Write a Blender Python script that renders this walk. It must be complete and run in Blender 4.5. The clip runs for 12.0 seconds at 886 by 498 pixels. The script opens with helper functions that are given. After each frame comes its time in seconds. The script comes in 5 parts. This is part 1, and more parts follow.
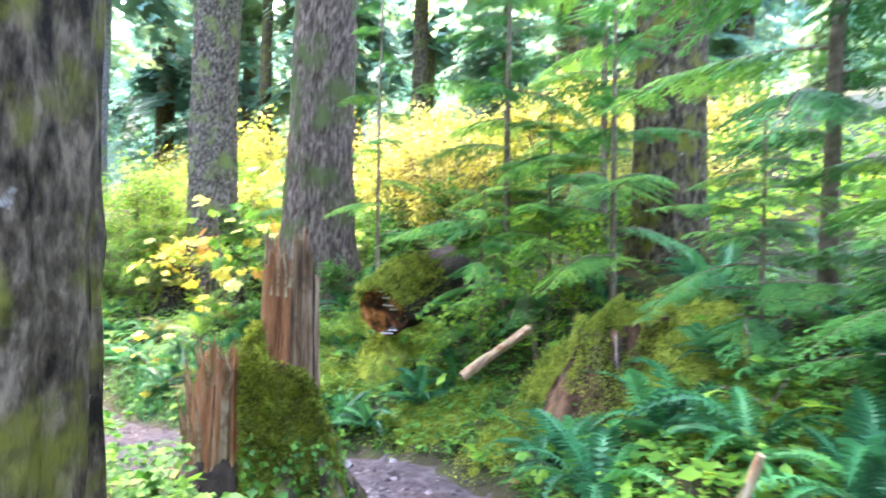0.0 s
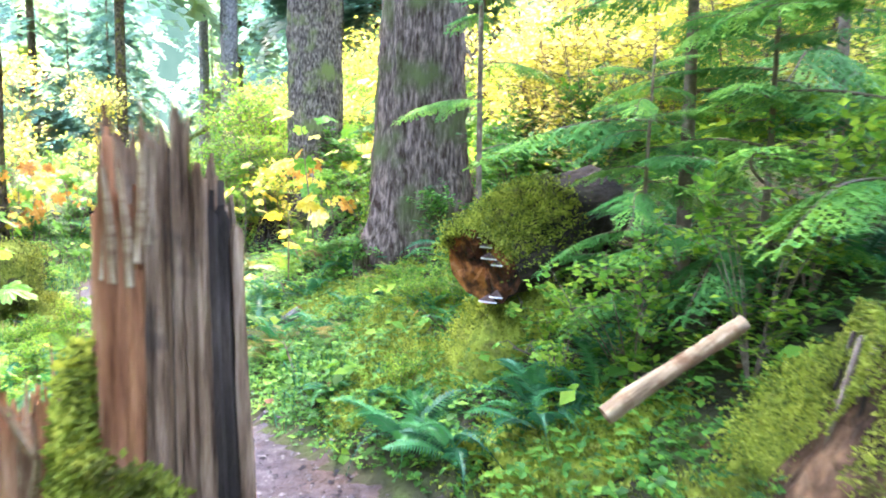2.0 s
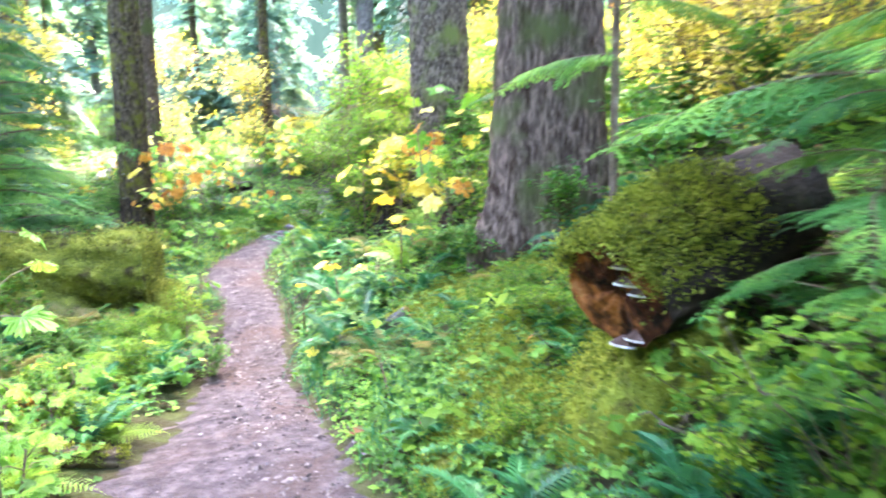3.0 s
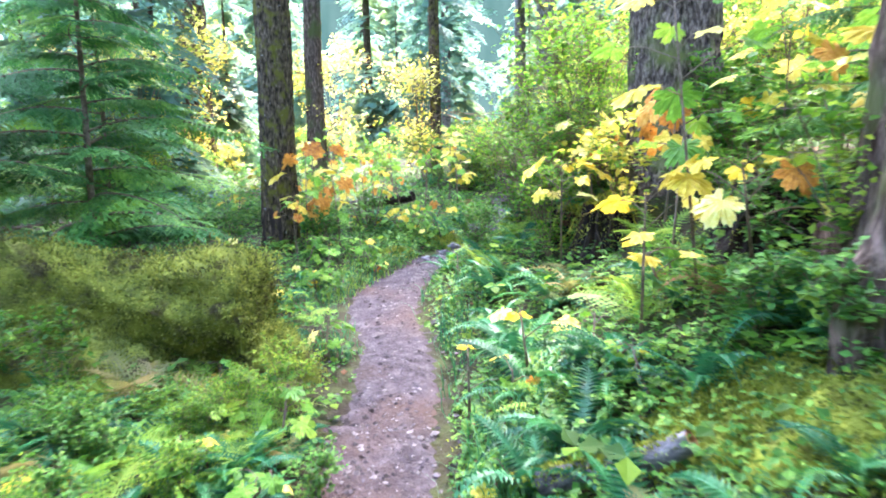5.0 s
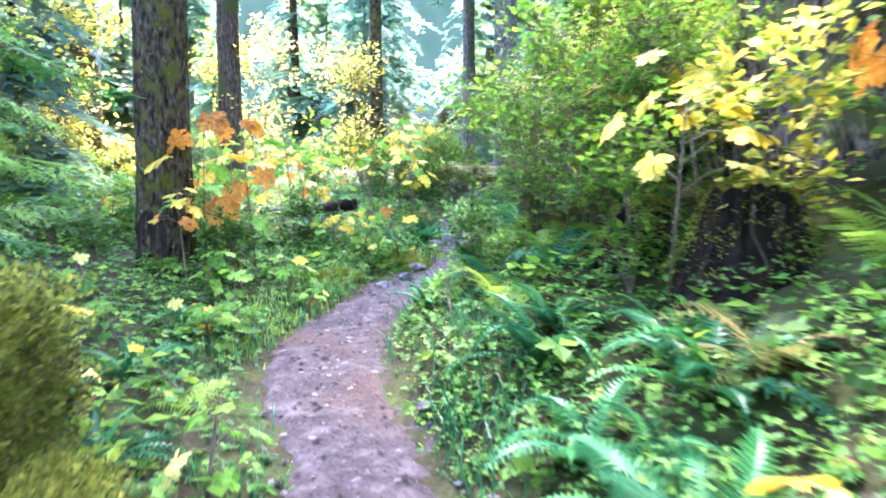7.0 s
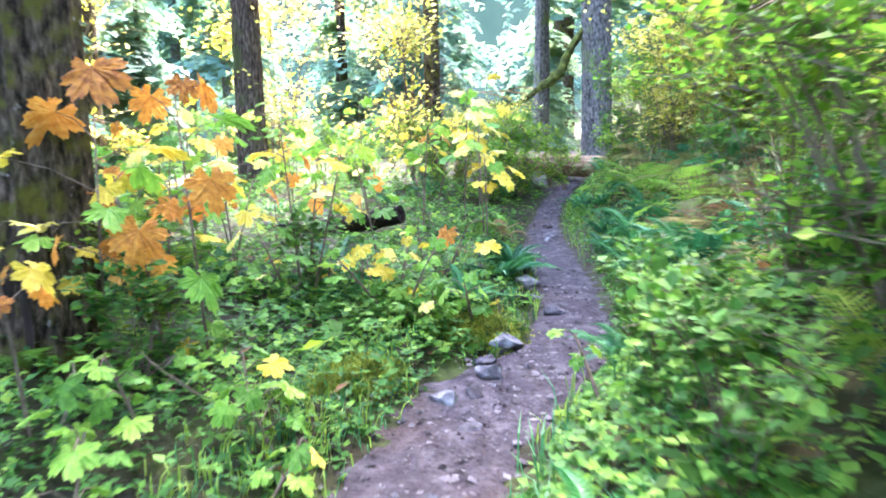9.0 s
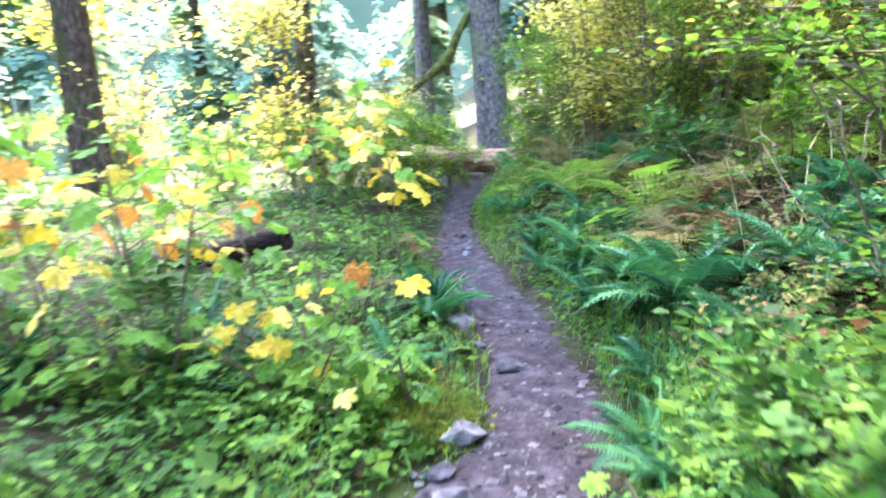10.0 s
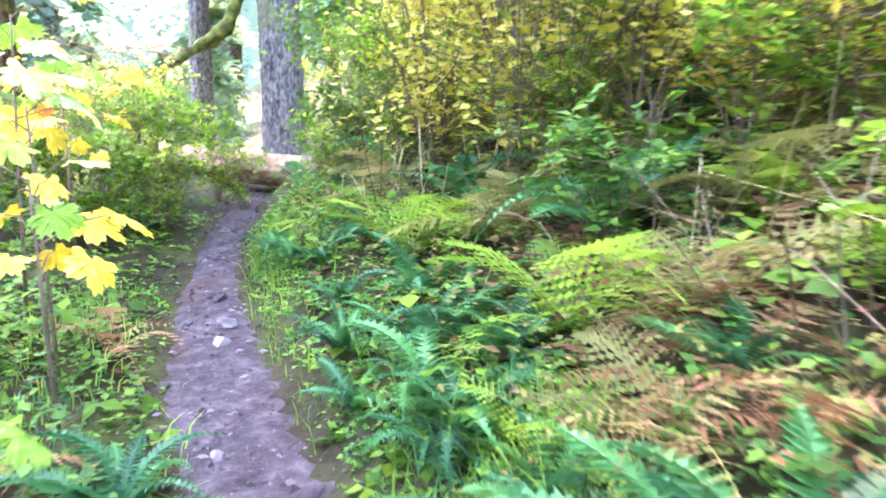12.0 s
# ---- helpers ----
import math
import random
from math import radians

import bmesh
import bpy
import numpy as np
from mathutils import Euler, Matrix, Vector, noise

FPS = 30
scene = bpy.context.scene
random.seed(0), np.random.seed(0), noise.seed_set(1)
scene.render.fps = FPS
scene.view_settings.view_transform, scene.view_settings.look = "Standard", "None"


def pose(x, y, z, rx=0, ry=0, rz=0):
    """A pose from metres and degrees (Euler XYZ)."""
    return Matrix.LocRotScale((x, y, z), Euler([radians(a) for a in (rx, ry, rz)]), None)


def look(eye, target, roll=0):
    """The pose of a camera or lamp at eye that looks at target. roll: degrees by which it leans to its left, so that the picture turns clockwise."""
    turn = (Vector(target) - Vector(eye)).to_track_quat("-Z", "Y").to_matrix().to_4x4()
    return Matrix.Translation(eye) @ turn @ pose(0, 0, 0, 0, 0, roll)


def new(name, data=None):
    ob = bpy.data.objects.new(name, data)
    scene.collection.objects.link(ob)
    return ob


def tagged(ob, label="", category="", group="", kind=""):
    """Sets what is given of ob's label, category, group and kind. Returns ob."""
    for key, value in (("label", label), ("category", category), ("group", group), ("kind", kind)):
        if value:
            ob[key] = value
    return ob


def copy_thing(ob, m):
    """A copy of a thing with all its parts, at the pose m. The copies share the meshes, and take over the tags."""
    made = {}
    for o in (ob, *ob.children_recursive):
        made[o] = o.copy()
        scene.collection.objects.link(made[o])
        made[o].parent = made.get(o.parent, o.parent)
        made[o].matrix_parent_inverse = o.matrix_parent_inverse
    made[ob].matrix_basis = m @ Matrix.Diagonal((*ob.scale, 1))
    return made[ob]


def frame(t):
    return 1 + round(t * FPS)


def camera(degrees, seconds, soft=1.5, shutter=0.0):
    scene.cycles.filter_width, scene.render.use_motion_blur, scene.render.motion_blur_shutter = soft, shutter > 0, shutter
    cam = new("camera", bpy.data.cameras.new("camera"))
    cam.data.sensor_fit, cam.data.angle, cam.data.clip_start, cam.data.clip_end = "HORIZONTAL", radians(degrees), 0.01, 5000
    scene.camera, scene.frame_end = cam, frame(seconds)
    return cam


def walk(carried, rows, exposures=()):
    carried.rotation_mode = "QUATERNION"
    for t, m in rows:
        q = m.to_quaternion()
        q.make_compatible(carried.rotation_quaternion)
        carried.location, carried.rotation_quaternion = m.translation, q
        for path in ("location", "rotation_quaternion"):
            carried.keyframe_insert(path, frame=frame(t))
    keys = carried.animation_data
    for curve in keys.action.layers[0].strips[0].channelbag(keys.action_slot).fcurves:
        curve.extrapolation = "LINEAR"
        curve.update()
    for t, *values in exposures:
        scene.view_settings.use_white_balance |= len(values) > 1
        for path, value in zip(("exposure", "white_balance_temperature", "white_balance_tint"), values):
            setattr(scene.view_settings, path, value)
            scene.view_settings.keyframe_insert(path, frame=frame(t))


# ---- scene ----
cam = camera(68.8, 12.0, soft=1.9, shutter=0.45)
PATH = [
    (0, (0.451, 4.054, 1.891), (0.042, 6.925, 1.907), 1.5),
    (0.5, (0.434, 4.483, 1.898), (-0.274, 7.292, 1.754), 0.2),
    (1, (0.357, 5.068, 1.891), (-0.402, 7.856, 1.640), -0.2),
    (1.5, (0.328, 5.523, 1.881), (-0.561, 8.268, 1.595), -0.2),
    (2, (0.229, 6.044, 1.873), (-0.792, 8.738, 1.546), 1.3),
    (2.5, (0.126, 6.468, 1.914), (-1.070, 9.084, 1.546), 0.5),
    (3, (-0.013, 6.988, 1.978), (-1.594, 9.370, 1.492), -0.4),
    (3.5, (-0.361, 7.536, 1.985), (-2.346, 9.571, 1.417), -2.9),
    (3.7, (-0.525, 7.707, 1.982), (-2.648, 9.603, 1.430), -3.5),
    (5.3, (-2.249, 9.038, 1.599), (-4.380, 10.971, 1.238), -0.7),
    (5.5, (-2.453, 9.157, 1.575), (-4.540, 11.142, 1.238), -0.5),
    (6, (-2.967, 9.569, 1.499), (-4.989, 11.622, 1.183), -0.3),
    (6.5, (-3.413, 9.917, 1.435), (-5.374, 12.031, 1.127), -0.1),
    (7, (-4.224, 10.392, 1.292), (-6.144, 12.544, 0.993), -0.2),
    (7.5, (-4.782, 10.858, 1.301), (-6.744, 12.983, 1.098), -1.1),
    (7.7, (-5.032, 11.113, 1.370), (-7.059, 13.179, 1.179), -1.8),
    (9.3, (-6.911, 12.809, 1.438), (-9.002, 14.783, 1.067), -1.2),
    (9.5, (-7.108, 12.947, 1.470), (-9.113, 15.005, 1.076), -2.1),
    (10, (-7.628, 13.352, 1.553), (-9.331, 15.664, 1.147), -4.0),
    (10.5, (-8.091, 13.868, 1.607), (-9.380, 16.442, 1.256), -3.6),
    (11, (-8.398, 14.365, 1.647), (-9.268, 17.109, 1.293), -2.1),
    (11.5, (-8.633, 14.934, 1.650), (-9.424, 17.700, 1.293), -0.9),
    (12, (-8.833, 15.537, 1.673), (-9.738, 18.258, 1.240), 0.1),
]
EXPOSURES = [(0.0, 6.5, 6800, 26), (1.0, 6.75, 6800, 26), (2.5, 6.55, 6800, 26), (3.5, 6.35, 6600, 28), (5.5, 6.05, 6100, 29), (7.5, 6.2, 5900, 31), (9.5, 6.22, 6300, 30), (10.5, 6.4, 6400, 33), (12.0, 7.0, 6900, 40)]
walk(cam, [(t, look(eye, target, roll)) for t, eye, target, roll in PATH], EXPOSURES)

# ---- daylight ----
SUN_AZIMUTH, SUN_HEIGHT = -40.0, 58.0  # degrees from +y towards +x, and above the horizon
world = bpy.data.worlds.new("forest_sky")
scene.world = world
world.use_nodes = True
wn = world.node_tree.nodes
sky = wn.new("ShaderNodeTexSky")
sky.sky_type, sky.sun_disc = "NISHITA", False
sky.sun_elevation, sky.sun_rotation = radians(SUN_HEIGHT), radians(SUN_AZIMUTH)
world.node_tree.links.new(sky.outputs[0], wn["Background"].inputs[0])
wn["Background"].inputs[1].default_value = 0.15
sun = new("sun", bpy.data.lights.new("sun", "SUN"))
sun.data.energy, sun.data.angle, sun.data.color = 1.35, radians(20), (1.0, 0.93, 0.8)
toward = Vector((math.sin(radians(SUN_AZIMUTH)) * math.cos(radians(SUN_HEIGHT)),
                 math.cos(radians(SUN_AZIMUTH)) * math.cos(radians(SUN_HEIGHT)), math.sin(radians(SUN_HEIGHT))))
sun.matrix_world = look(toward * 60, (0, 0, 0))

# ---- materials ----
rng = np.random.default_rng(7)


def material(name, stops, scale=8.0, stretch=(1, 1, 1), rough=0.8, bump=0.3, bump_scale=30.0, island=0.0, through_light=0.0,
             per_object=0.0, spots=None):
    """Noise-driven colour ramp over object space, fine relief, some translucency for leaves."""
    m = bpy.data.materials.new(name)
    m.use_nodes = True
    n, ln = m.node_tree.nodes, m.node_tree.links
    b = n["Principled BSDF"]
    b.inputs["Roughness"].default_value = rough
    b.inputs["Specular IOR Level"].default_value = 0.22 if through_light else 0.08
    co = n.new("ShaderNodeTexCoord")
    mp = n.new("ShaderNodeMapping")
    mp.inputs["Scale"].default_value = stretch
    ln.new(co.outputs["Object"], mp.inputs["Vector"])
    no = n.new("ShaderNodeTexNoise")
    no.inputs["Scale"].default_value, no.inputs["Detail"].default_value, no.inputs["Roughness"].default_value = scale, 6.0, 0.62
    ln.new(mp.outputs[0], no.inputs["Vector"])
    value = no.outputs["Fac"]

    def add(a, other, k):
        mul = n.new("ShaderNodeMath")
        mul.operation = "MULTIPLY_ADD"
        mul.inputs[1].default_value, mul.inputs[2].default_value = k, -k / 2
        ln.new(other, mul.inputs[0])
        s = n.new("ShaderNodeMath")
        ln.new(a, s.inputs[0])
        ln.new(mul.outputs[0], s.inputs[1])
        return s.outputs[0]
    if island:
        ge = n.new("ShaderNodeNewGeometry")
        value = add(value, ge.outputs["Random Per Island"], island)
    if per_object:
        oi = n.new("ShaderNodeObjectInfo")
        value = add(value, oi.outputs["Random"], per_object)
    ra = n.new("ShaderNodeValToRGB")
    el = ra.color_ramp.elements
    while len(el) < len(stops):
        el.new(0.5)
    for e, (p, c) in zip(el, stops):
        e.position, e.color = p, (*c, 1)
    ln.new(value, ra.inputs[0])
    colour = ra.outputs[0]
    for c2, s2, lo, hi in spots or ():
        n2 = n.new("ShaderNodeTexNoise")
        n2.inputs["Scale"].default_value, n2.inputs["Detail"].default_value = s2, 5.0
        ln.new(co.outputs["Object"], n2.inputs["Vector"])
        rr = n.new("ShaderNodeMapRange")
        rr.inputs["From Min"].default_value, rr.inputs["From Max"].default_value = lo, hi
        ln.new(n2.outputs["Fac"], rr.inputs["Value"])
        mx = n.new("ShaderNodeMix")
        mx.data_type = "RGBA"
        mx.inputs[7].default_value = (*c2, 1)
        ln.new(rr.outputs[0], mx.inputs[0])
        ln.new(colour, mx.inputs[6])
        colour = mx.outputs[2]
    ln.new(colour, b.inputs["Base Color"])
    if bump:
        nb = n.new("ShaderNodeTexNoise")
        nb.inputs["Scale"].default_value, nb.inputs["Detail"].default_value = bump_scale, 8.0
        ln.new(mp.outputs[0], nb.inputs["Vector"])
        bp = n.new("ShaderNodeBump")
        bp.inputs["Strength"].default_value, bp.inputs["Distance"].default_value = bump, 0.03
        ln.new(nb.outputs["Fac"], bp.inputs["Height"])
        ln.new(bp.outputs[0], b.inputs["Normal"])
    if through_light:
        tr = n.new("ShaderNodeBsdfTranslucent")
        ln.new(colour, tr.inputs["Color"])
        mix = n.new("ShaderNodeMixShader")
        mix.inputs[0].default_value = through_light
        ln.new(b.outputs[0], mix.inputs[1])
        ln.new(tr.outputs[0], mix.inputs[2])
        ln.new(mix.outputs[0], n["Material Output"].inputs[0])
    return m


M = {}
M["soil"] = material("forest_soil", [(0.3, (0.016, 0.011, 0.007)), (0.5, (0.026, 0.026, 0.010)), (0.7, (0.045, 0.065, 0.014))], 3.0, bump=0.8, bump_scale=25)
M["dirt"] = material("trodden_dirt", [(0.3, (0.022, 0.017, 0.018)), (0.5, (0.044, 0.035, 0.037)), (0.72, (0.095, 0.078, 0.08))], 9.0, bump=0.9, bump_scale=38,
                     spots=[((0.052, 0.033, 0.026), 1.1, 0.48, 0.68)])
M["stone"] = material("grey_stone", [(0.3, (0.035, 0.03, 0.032)), (0.55, (0.09, 0.08, 0.082)), (0.75, (0.2, 0.19, 0.185))], 14.0, bump=0.6, per_object=0.5)
M["bark_grey"] = material("grey_furrowed_bark", [(0.36, (0.014, 0.010, 0.007)), (0.5, (0.07, 0.052, 0.037)), (0.66, (0.20, 0.16, 0.12))], 30.0, (1, 1, 0.42),
                          bump=1.0, bump_scale=30, spots=[((0.10, 0.12, 0.03), 3.0, 0.5, 0.68)])
M["bark_red"] = material("reddish_cedar_bark", [(0.36, (0.02, 0.010, 0.006)), (0.5, (0.062, 0.044, 0.03)), (0.66, (0.165, 0.115, 0.085))], 32.0, (1, 1, 0.22),
                         bump=1.0, bump_scale=34, spots=[((0.05, 0.06, 0.018), 2.2, 0.5, 0.64)])
M["bark_pale"] = material("pale_lichen_bark", [(0.36, (0.03, 0.026, 0.024)), (0.5, (0.11, 0.10, 0.092)), (0.66, (0.22, 0.195, 0.165))], 26.0, (1, 1, 0.45),
                          bump=0.9, bump_scale=26, spots=[((0.10, 0.13, 0.04), 2.5, 0.56, 0.72)])
M["bark_mossy"] = material("mossy_dark_bark", [(0.36, (0.010, 0.007, 0.004)), (0.5, (0.05, 0.036, 0.021)), (0.66, (0.135, 0.10, 0.062))], 26.0, (1, 1, 0.4),
                           bump=1.0, bump_scale=28, spots=[((0.085, 0.08, 0.012), 6.5, 0.5, 0.64), ((0.22, 0.2, 0.17), 14.0, 0.68, 0.74)])
M["moss"] = material("bright_moss", [(0.2, (0.03, 0.036, 0.008)), (0.42, (0.14, 0.18, 0.02)), (0.6, (0.28, 0.32, 0.036)), (0.85, (0.44, 0.44, 0.07))], 7.0, bump=1.0, bump_scale=60, rough=0.95,
                     island=0.35, through_light=0.35, spots=[((0.09, 0.08, 0.02), 9.0, 0.56, 0.74)])
M["log_moss"] = material("olive_log_moss", [(0.2, (0.03, 0.036, 0.008)), (0.42, (0.125, 0.15, 0.022)), (0.62, (0.25, 0.28, 0.038)), (0.85, (0.40, 0.40, 0.07))], 6.0, bump=1.0, bump_scale=50, rough=0.95,
                         island=0.4, through_light=0.3, spots=[((0.06, 0.05, 0.02), 5.0, 0.52, 0.68)])
M["branch_moss"] = material("dull_branch_moss", [(0.3, (0.02, 0.022, 0.008)), (0.5, (0.08, 0.09, 0.02)), (0.72, (0.19, 0.20, 0.04))], 9.0, bump=1.0, bump_scale=40, rough=0.95)
M["wood_rot"] = material("rotten_orange_wood", [(0.32, (0.11, 0.038, 0.015)), (0.5, (0.29, 0.12, 0.05)), (0.68, (0.44, 0.23, 0.12))], 14.0, (1, 1, 0.18), bump=0.9, bump_scale=24)
M["wood_grey"] = material("weathered_grey_wood", [(0.36, (0.06, 0.031, 0.017)), (0.5, (0.20, 0.118, 0.064)), (0.66, (0.34, 0.225, 0.14))], 22.0, (1, 1, 0.14), bump=0.9, bump_scale=26,
                          spots=[((0.05, 0.035, 0.025), 5.0, 0.56, 0.66)])
M["wood_pale"] = material("pale_bare_wood", [(0.34, (0.09, 0.05, 0.024)), (0.5, (0.25, 0.16, 0.085)), (0.68, (0.42, 0.31, 0.19))], 14.0, (1, 1, 0.12), bump=0.8, bump_scale=24,
                          spots=[((0.15, 0.075, 0.035), 11.0, 0.48, 0.62)])
# bare wood lightened so that sunlight on the log's end sits in the colour
M["wood_sun_bright"] = material("sun_bright_end_wood", [(0.3, (0.34, 0.25, 0.16)), (0.5, (0.52, 0.42, 0.31)), (0.7, (0.66, 0.57, 0.45))], 10.0, bump=0.5, bump_scale=26)
M["wood_dark"] = material("dark_dead_wood", [(0.3, (0.012, 0.009, 0.007)), (0.55, (0.04, 0.028, 0.02)), (0.75, (0.10, 0.07, 0.05))], 9.0, (1, 1, 0.3), bump=1.0)
# near-black: the shade of dark hollows put into the rotten wood's colour
M["black_rot_shade"] = material("black_rot_and_shade_wood", [(0.3, (0.004, 0.003, 0.002)), (0.55, (0.012, 0.008, 0.005)), (0.75, (0.035, 0.02, 0.011))], 9.0, (1, 1, 0.3), bump=1.0)
# dark patches paint the shaded cavities of the broken end into its colour
M["hollow"] = material("heartwood_shaded_hollows", [(0.38, (0.006, 0.004, 0.003)), (0.5, (0.06, 0.02, 0.008)), (0.62, (0.30, 0.10, 0.025)), (0.75, (0.38, 0.18, 0.07))], 7.0, bump=1.0, bump_scale=20)
M["rot_brown"] = material("crumbling_brown_wood", [(0.34, (0.012, 0.007, 0.004)), (0.5, (0.055, 0.028, 0.014)), (0.64, (0.13, 0.07, 0.035)), (0.8, (0.26, 0.12, 0.05))], 11.0, (1, 1, 0.35), bump=1.0, bump_scale=26)
M["fungus"] = material("bracket_fungus", [(0.3, (0.03, 0.016, 0.012)), (0.6, (0.10, 0.06, 0.045)), (0.8, (0.3, 0.22, 0.17))], 20.0, bump=0.3)
M["fungus_rim"] = material("white_fungus_rim", [(0.3, (0.3, 0.26, 0.2)), (0.7, (0.5, 0.47, 0.4))], 20.0, bump=0.2)
M["fern"] = material("sword_fern", [(0.25, (0.010, 0.070, 0.028)), (0.5, (0.022, 0.14, 0.048)), (0.8, (0.06, 0.235, 0.055))], 2.0, rough=0.42, bump=0.15, island=0.12, per_object=0.45, through_light=0.32)
M["fern_lime"] = material("lime_lady_fern", [(0.25, (0.08, 0.18, 0.02)), (0.5, (0.16, 0.30, 0.03)), (0.8, (0.30, 0.40, 0.06))], 2.0, rough=0.5, bump=0.1, island=0.2, per_object=0.4, through_light=0.45)
M["fern_dead"] = material("withered_fern", [(0.25, (0.07, 0.028, 0.012)), (0.5, (0.17, 0.08, 0.034)), (0.8, (0.28, 0.17, 0.075))], 3.0, bump=0.1, island=0.4, per_object=0.3, through_light=0.3)
M["fern_olive"] = material("yellowing_fern", [(0.25, (0.05, 0.07, 0.018)), (0.5, (0.14, 0.15, 0.038)), (0.8, (0.29, 0.23, 0.085))], 3.0, rough=0.6, bump=0.1, island=0.3, per_object=0.5, through_light=0.4)
M["cover"] = material("ground_cover_leaf", [(0.2, (0.02, 0.07, 0.012)), (0.5, (0.045, 0.16, 0.018)), (0.8, (0.15, 0.29, 0.03))], 1.3, rough=0.62, bump=0.1, island=0.5, through_light=0.38)
M["shrub"] = material("shrub_leaf", [(0.2, (0.03, 0.10, 0.010)), (0.5, (0.10, 0.235, 0.02)), (0.8, (0.29, 0.39, 0.035))], 1.0, rough=0.62, bump=0.1, island=0.5, per_object=0.3, through_light=0.6)
M["shrub_yellow"] = material("yellow_shrub_leaf", [(0.2, (0.15, 0.26, 0.03)), (0.5, (0.52, 0.45, 0.045)), (0.8, (0.74, 0.62, 0.20))], 1.0, rough=0.5, bump=0.1, island=0.6, per_object=0.3, through_light=0.62)
M["needle"] = material("hemlock_needles", [(0.2, (0.022, 0.105, 0.024)), (0.5, (0.05, 0.19, 0.038)), (0.8, (0.21, 0.38, 0.05))], 1.2, rough=0.5, bump=0, island=0.3, per_object=0.4, through_light=0.42)
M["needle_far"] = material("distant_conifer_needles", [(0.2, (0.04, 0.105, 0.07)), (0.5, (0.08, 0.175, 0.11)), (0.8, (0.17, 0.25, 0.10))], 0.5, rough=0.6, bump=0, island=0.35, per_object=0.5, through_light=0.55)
M["bracken"] = material("dry_bracken_leaf", [(0.2, (0.04, 0.075, 0.015)), (0.5, (0.13, 0.14, 0.03)), (0.85, (0.24, 0.17, 0.055))], 1.3, rough=0.6, bump=0, island=0.5, through_light=0.4)
M["stem"] = material("woody_stem", [(0.3, (0.06, 0.045, 0.03)), (0.6, (0.16, 0.12, 0.08)), (0.8, (0.3, 0.25, 0.18))], 20.0, bump=0.3)
M["stem_pale"] = material("straw_stem", [(0.3, (0.28, 0.24, 0.10)), (0.7, (0.55, 0.48, 0.26))], 20.0, bump=0.2)
M["leaf_green"] = material("green_lobed_leaf", [(0.2, (0.06, 0.17, 0.02)), (0.5, (0.13, 0.31, 0.03)), (0.8, (0.27, 0.42, 0.05))], 6.0, rough=0.45, bump=0.25, bump_scale=12, per_object=0.5, through_light=0.45)
M["leaf_yellow"] = material("yellow_lobed_leaf", [(0.2, (0.44, 0.31, 0.02)), (0.5, (0.68, 0.53, 0.05)), (0.8, (0.78, 0.69, 0.24))], 6.0, rough=0.5, bump=0.25, bump_scale=12, per_object=0.5, through_light=0.45,
                            spots=[((0.35, 0.16, 0.03), 9.0, 0.66, 0.74)])
M["leaf_orange"] = material("orange_withered_leaf", [(0.2, (0.25, 0.08, 0.02)), (0.5, (0.62, 0.25, 0.03)), (0.8, (0.8, 0.45, 0.10))], 8.0, rough=0.6, bump=0.4, bump_scale=14, per_object=0.4, through_light=0.4)


hz = bpy.data.materials.new("glowing_haze")  # emission that puts sunlit haze behind the last trees
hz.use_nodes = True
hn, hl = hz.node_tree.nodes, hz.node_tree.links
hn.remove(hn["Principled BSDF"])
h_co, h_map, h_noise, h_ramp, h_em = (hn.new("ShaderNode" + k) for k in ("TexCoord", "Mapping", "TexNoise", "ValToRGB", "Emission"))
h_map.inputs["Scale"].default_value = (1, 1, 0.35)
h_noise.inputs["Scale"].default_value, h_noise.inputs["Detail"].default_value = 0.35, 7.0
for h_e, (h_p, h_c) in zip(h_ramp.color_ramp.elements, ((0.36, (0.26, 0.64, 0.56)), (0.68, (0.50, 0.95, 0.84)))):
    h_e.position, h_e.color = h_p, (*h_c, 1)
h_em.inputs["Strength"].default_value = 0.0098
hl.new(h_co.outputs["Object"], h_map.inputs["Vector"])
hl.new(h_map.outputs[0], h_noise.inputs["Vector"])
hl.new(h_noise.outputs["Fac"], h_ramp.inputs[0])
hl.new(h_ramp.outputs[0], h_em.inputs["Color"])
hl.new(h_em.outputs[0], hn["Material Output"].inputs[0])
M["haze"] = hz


# ---- mesh helpers ----
def mesh_of(name, verts, faces, mat, smooth=False):
    me = bpy.data.meshes.new(name)
    me.from_pydata(np.asarray(verts, float).tolist(), [], faces if isinstance(faces, list) else faces.tolist())
    me.materials.append(M[mat])
    if smooth:
        me.polygons.foreach_set("use_smooth", [True] * len(me.polygons))
    me.update()
    return me


def part(name, me, parent, m=None, label=""):
    ob = new(name, me)
    ob.parent = parent
    if m is not None:
        ob.matrix_basis = m
    return tagged(ob, label) if label else ob


def thing(name, m, label, category, group="", kind=""):
    ob = new(name)
    ob.matrix_basis = m
    return tagged(ob, label, category, group, kind)


def gather(bits):
    """Joins (verts, faces) bits with equal face sizes into one pair."""
    vs, fs, k = [], [], 0
    for v, f in bits:
        vs.append(v)
        fs += [tuple(i + k for i in q) for q in f]
        k += len(v)
    return np.concatenate(vs), fs


def scatter(tv, tf, mats, pos):
    """Many copies of a template as one mesh: mats (n,3,3), pos (n,3)."""
    n, k = len(pos), len(tv)
    v = np.einsum("nij,kj->nki", mats, tv) + pos[:, None, :]
    f = (np.asarray(tf)[None] + (np.arange(n) * k)[:, None, None]).reshape(-1, len(tf[0]))
    return v.reshape(-1, 3), f


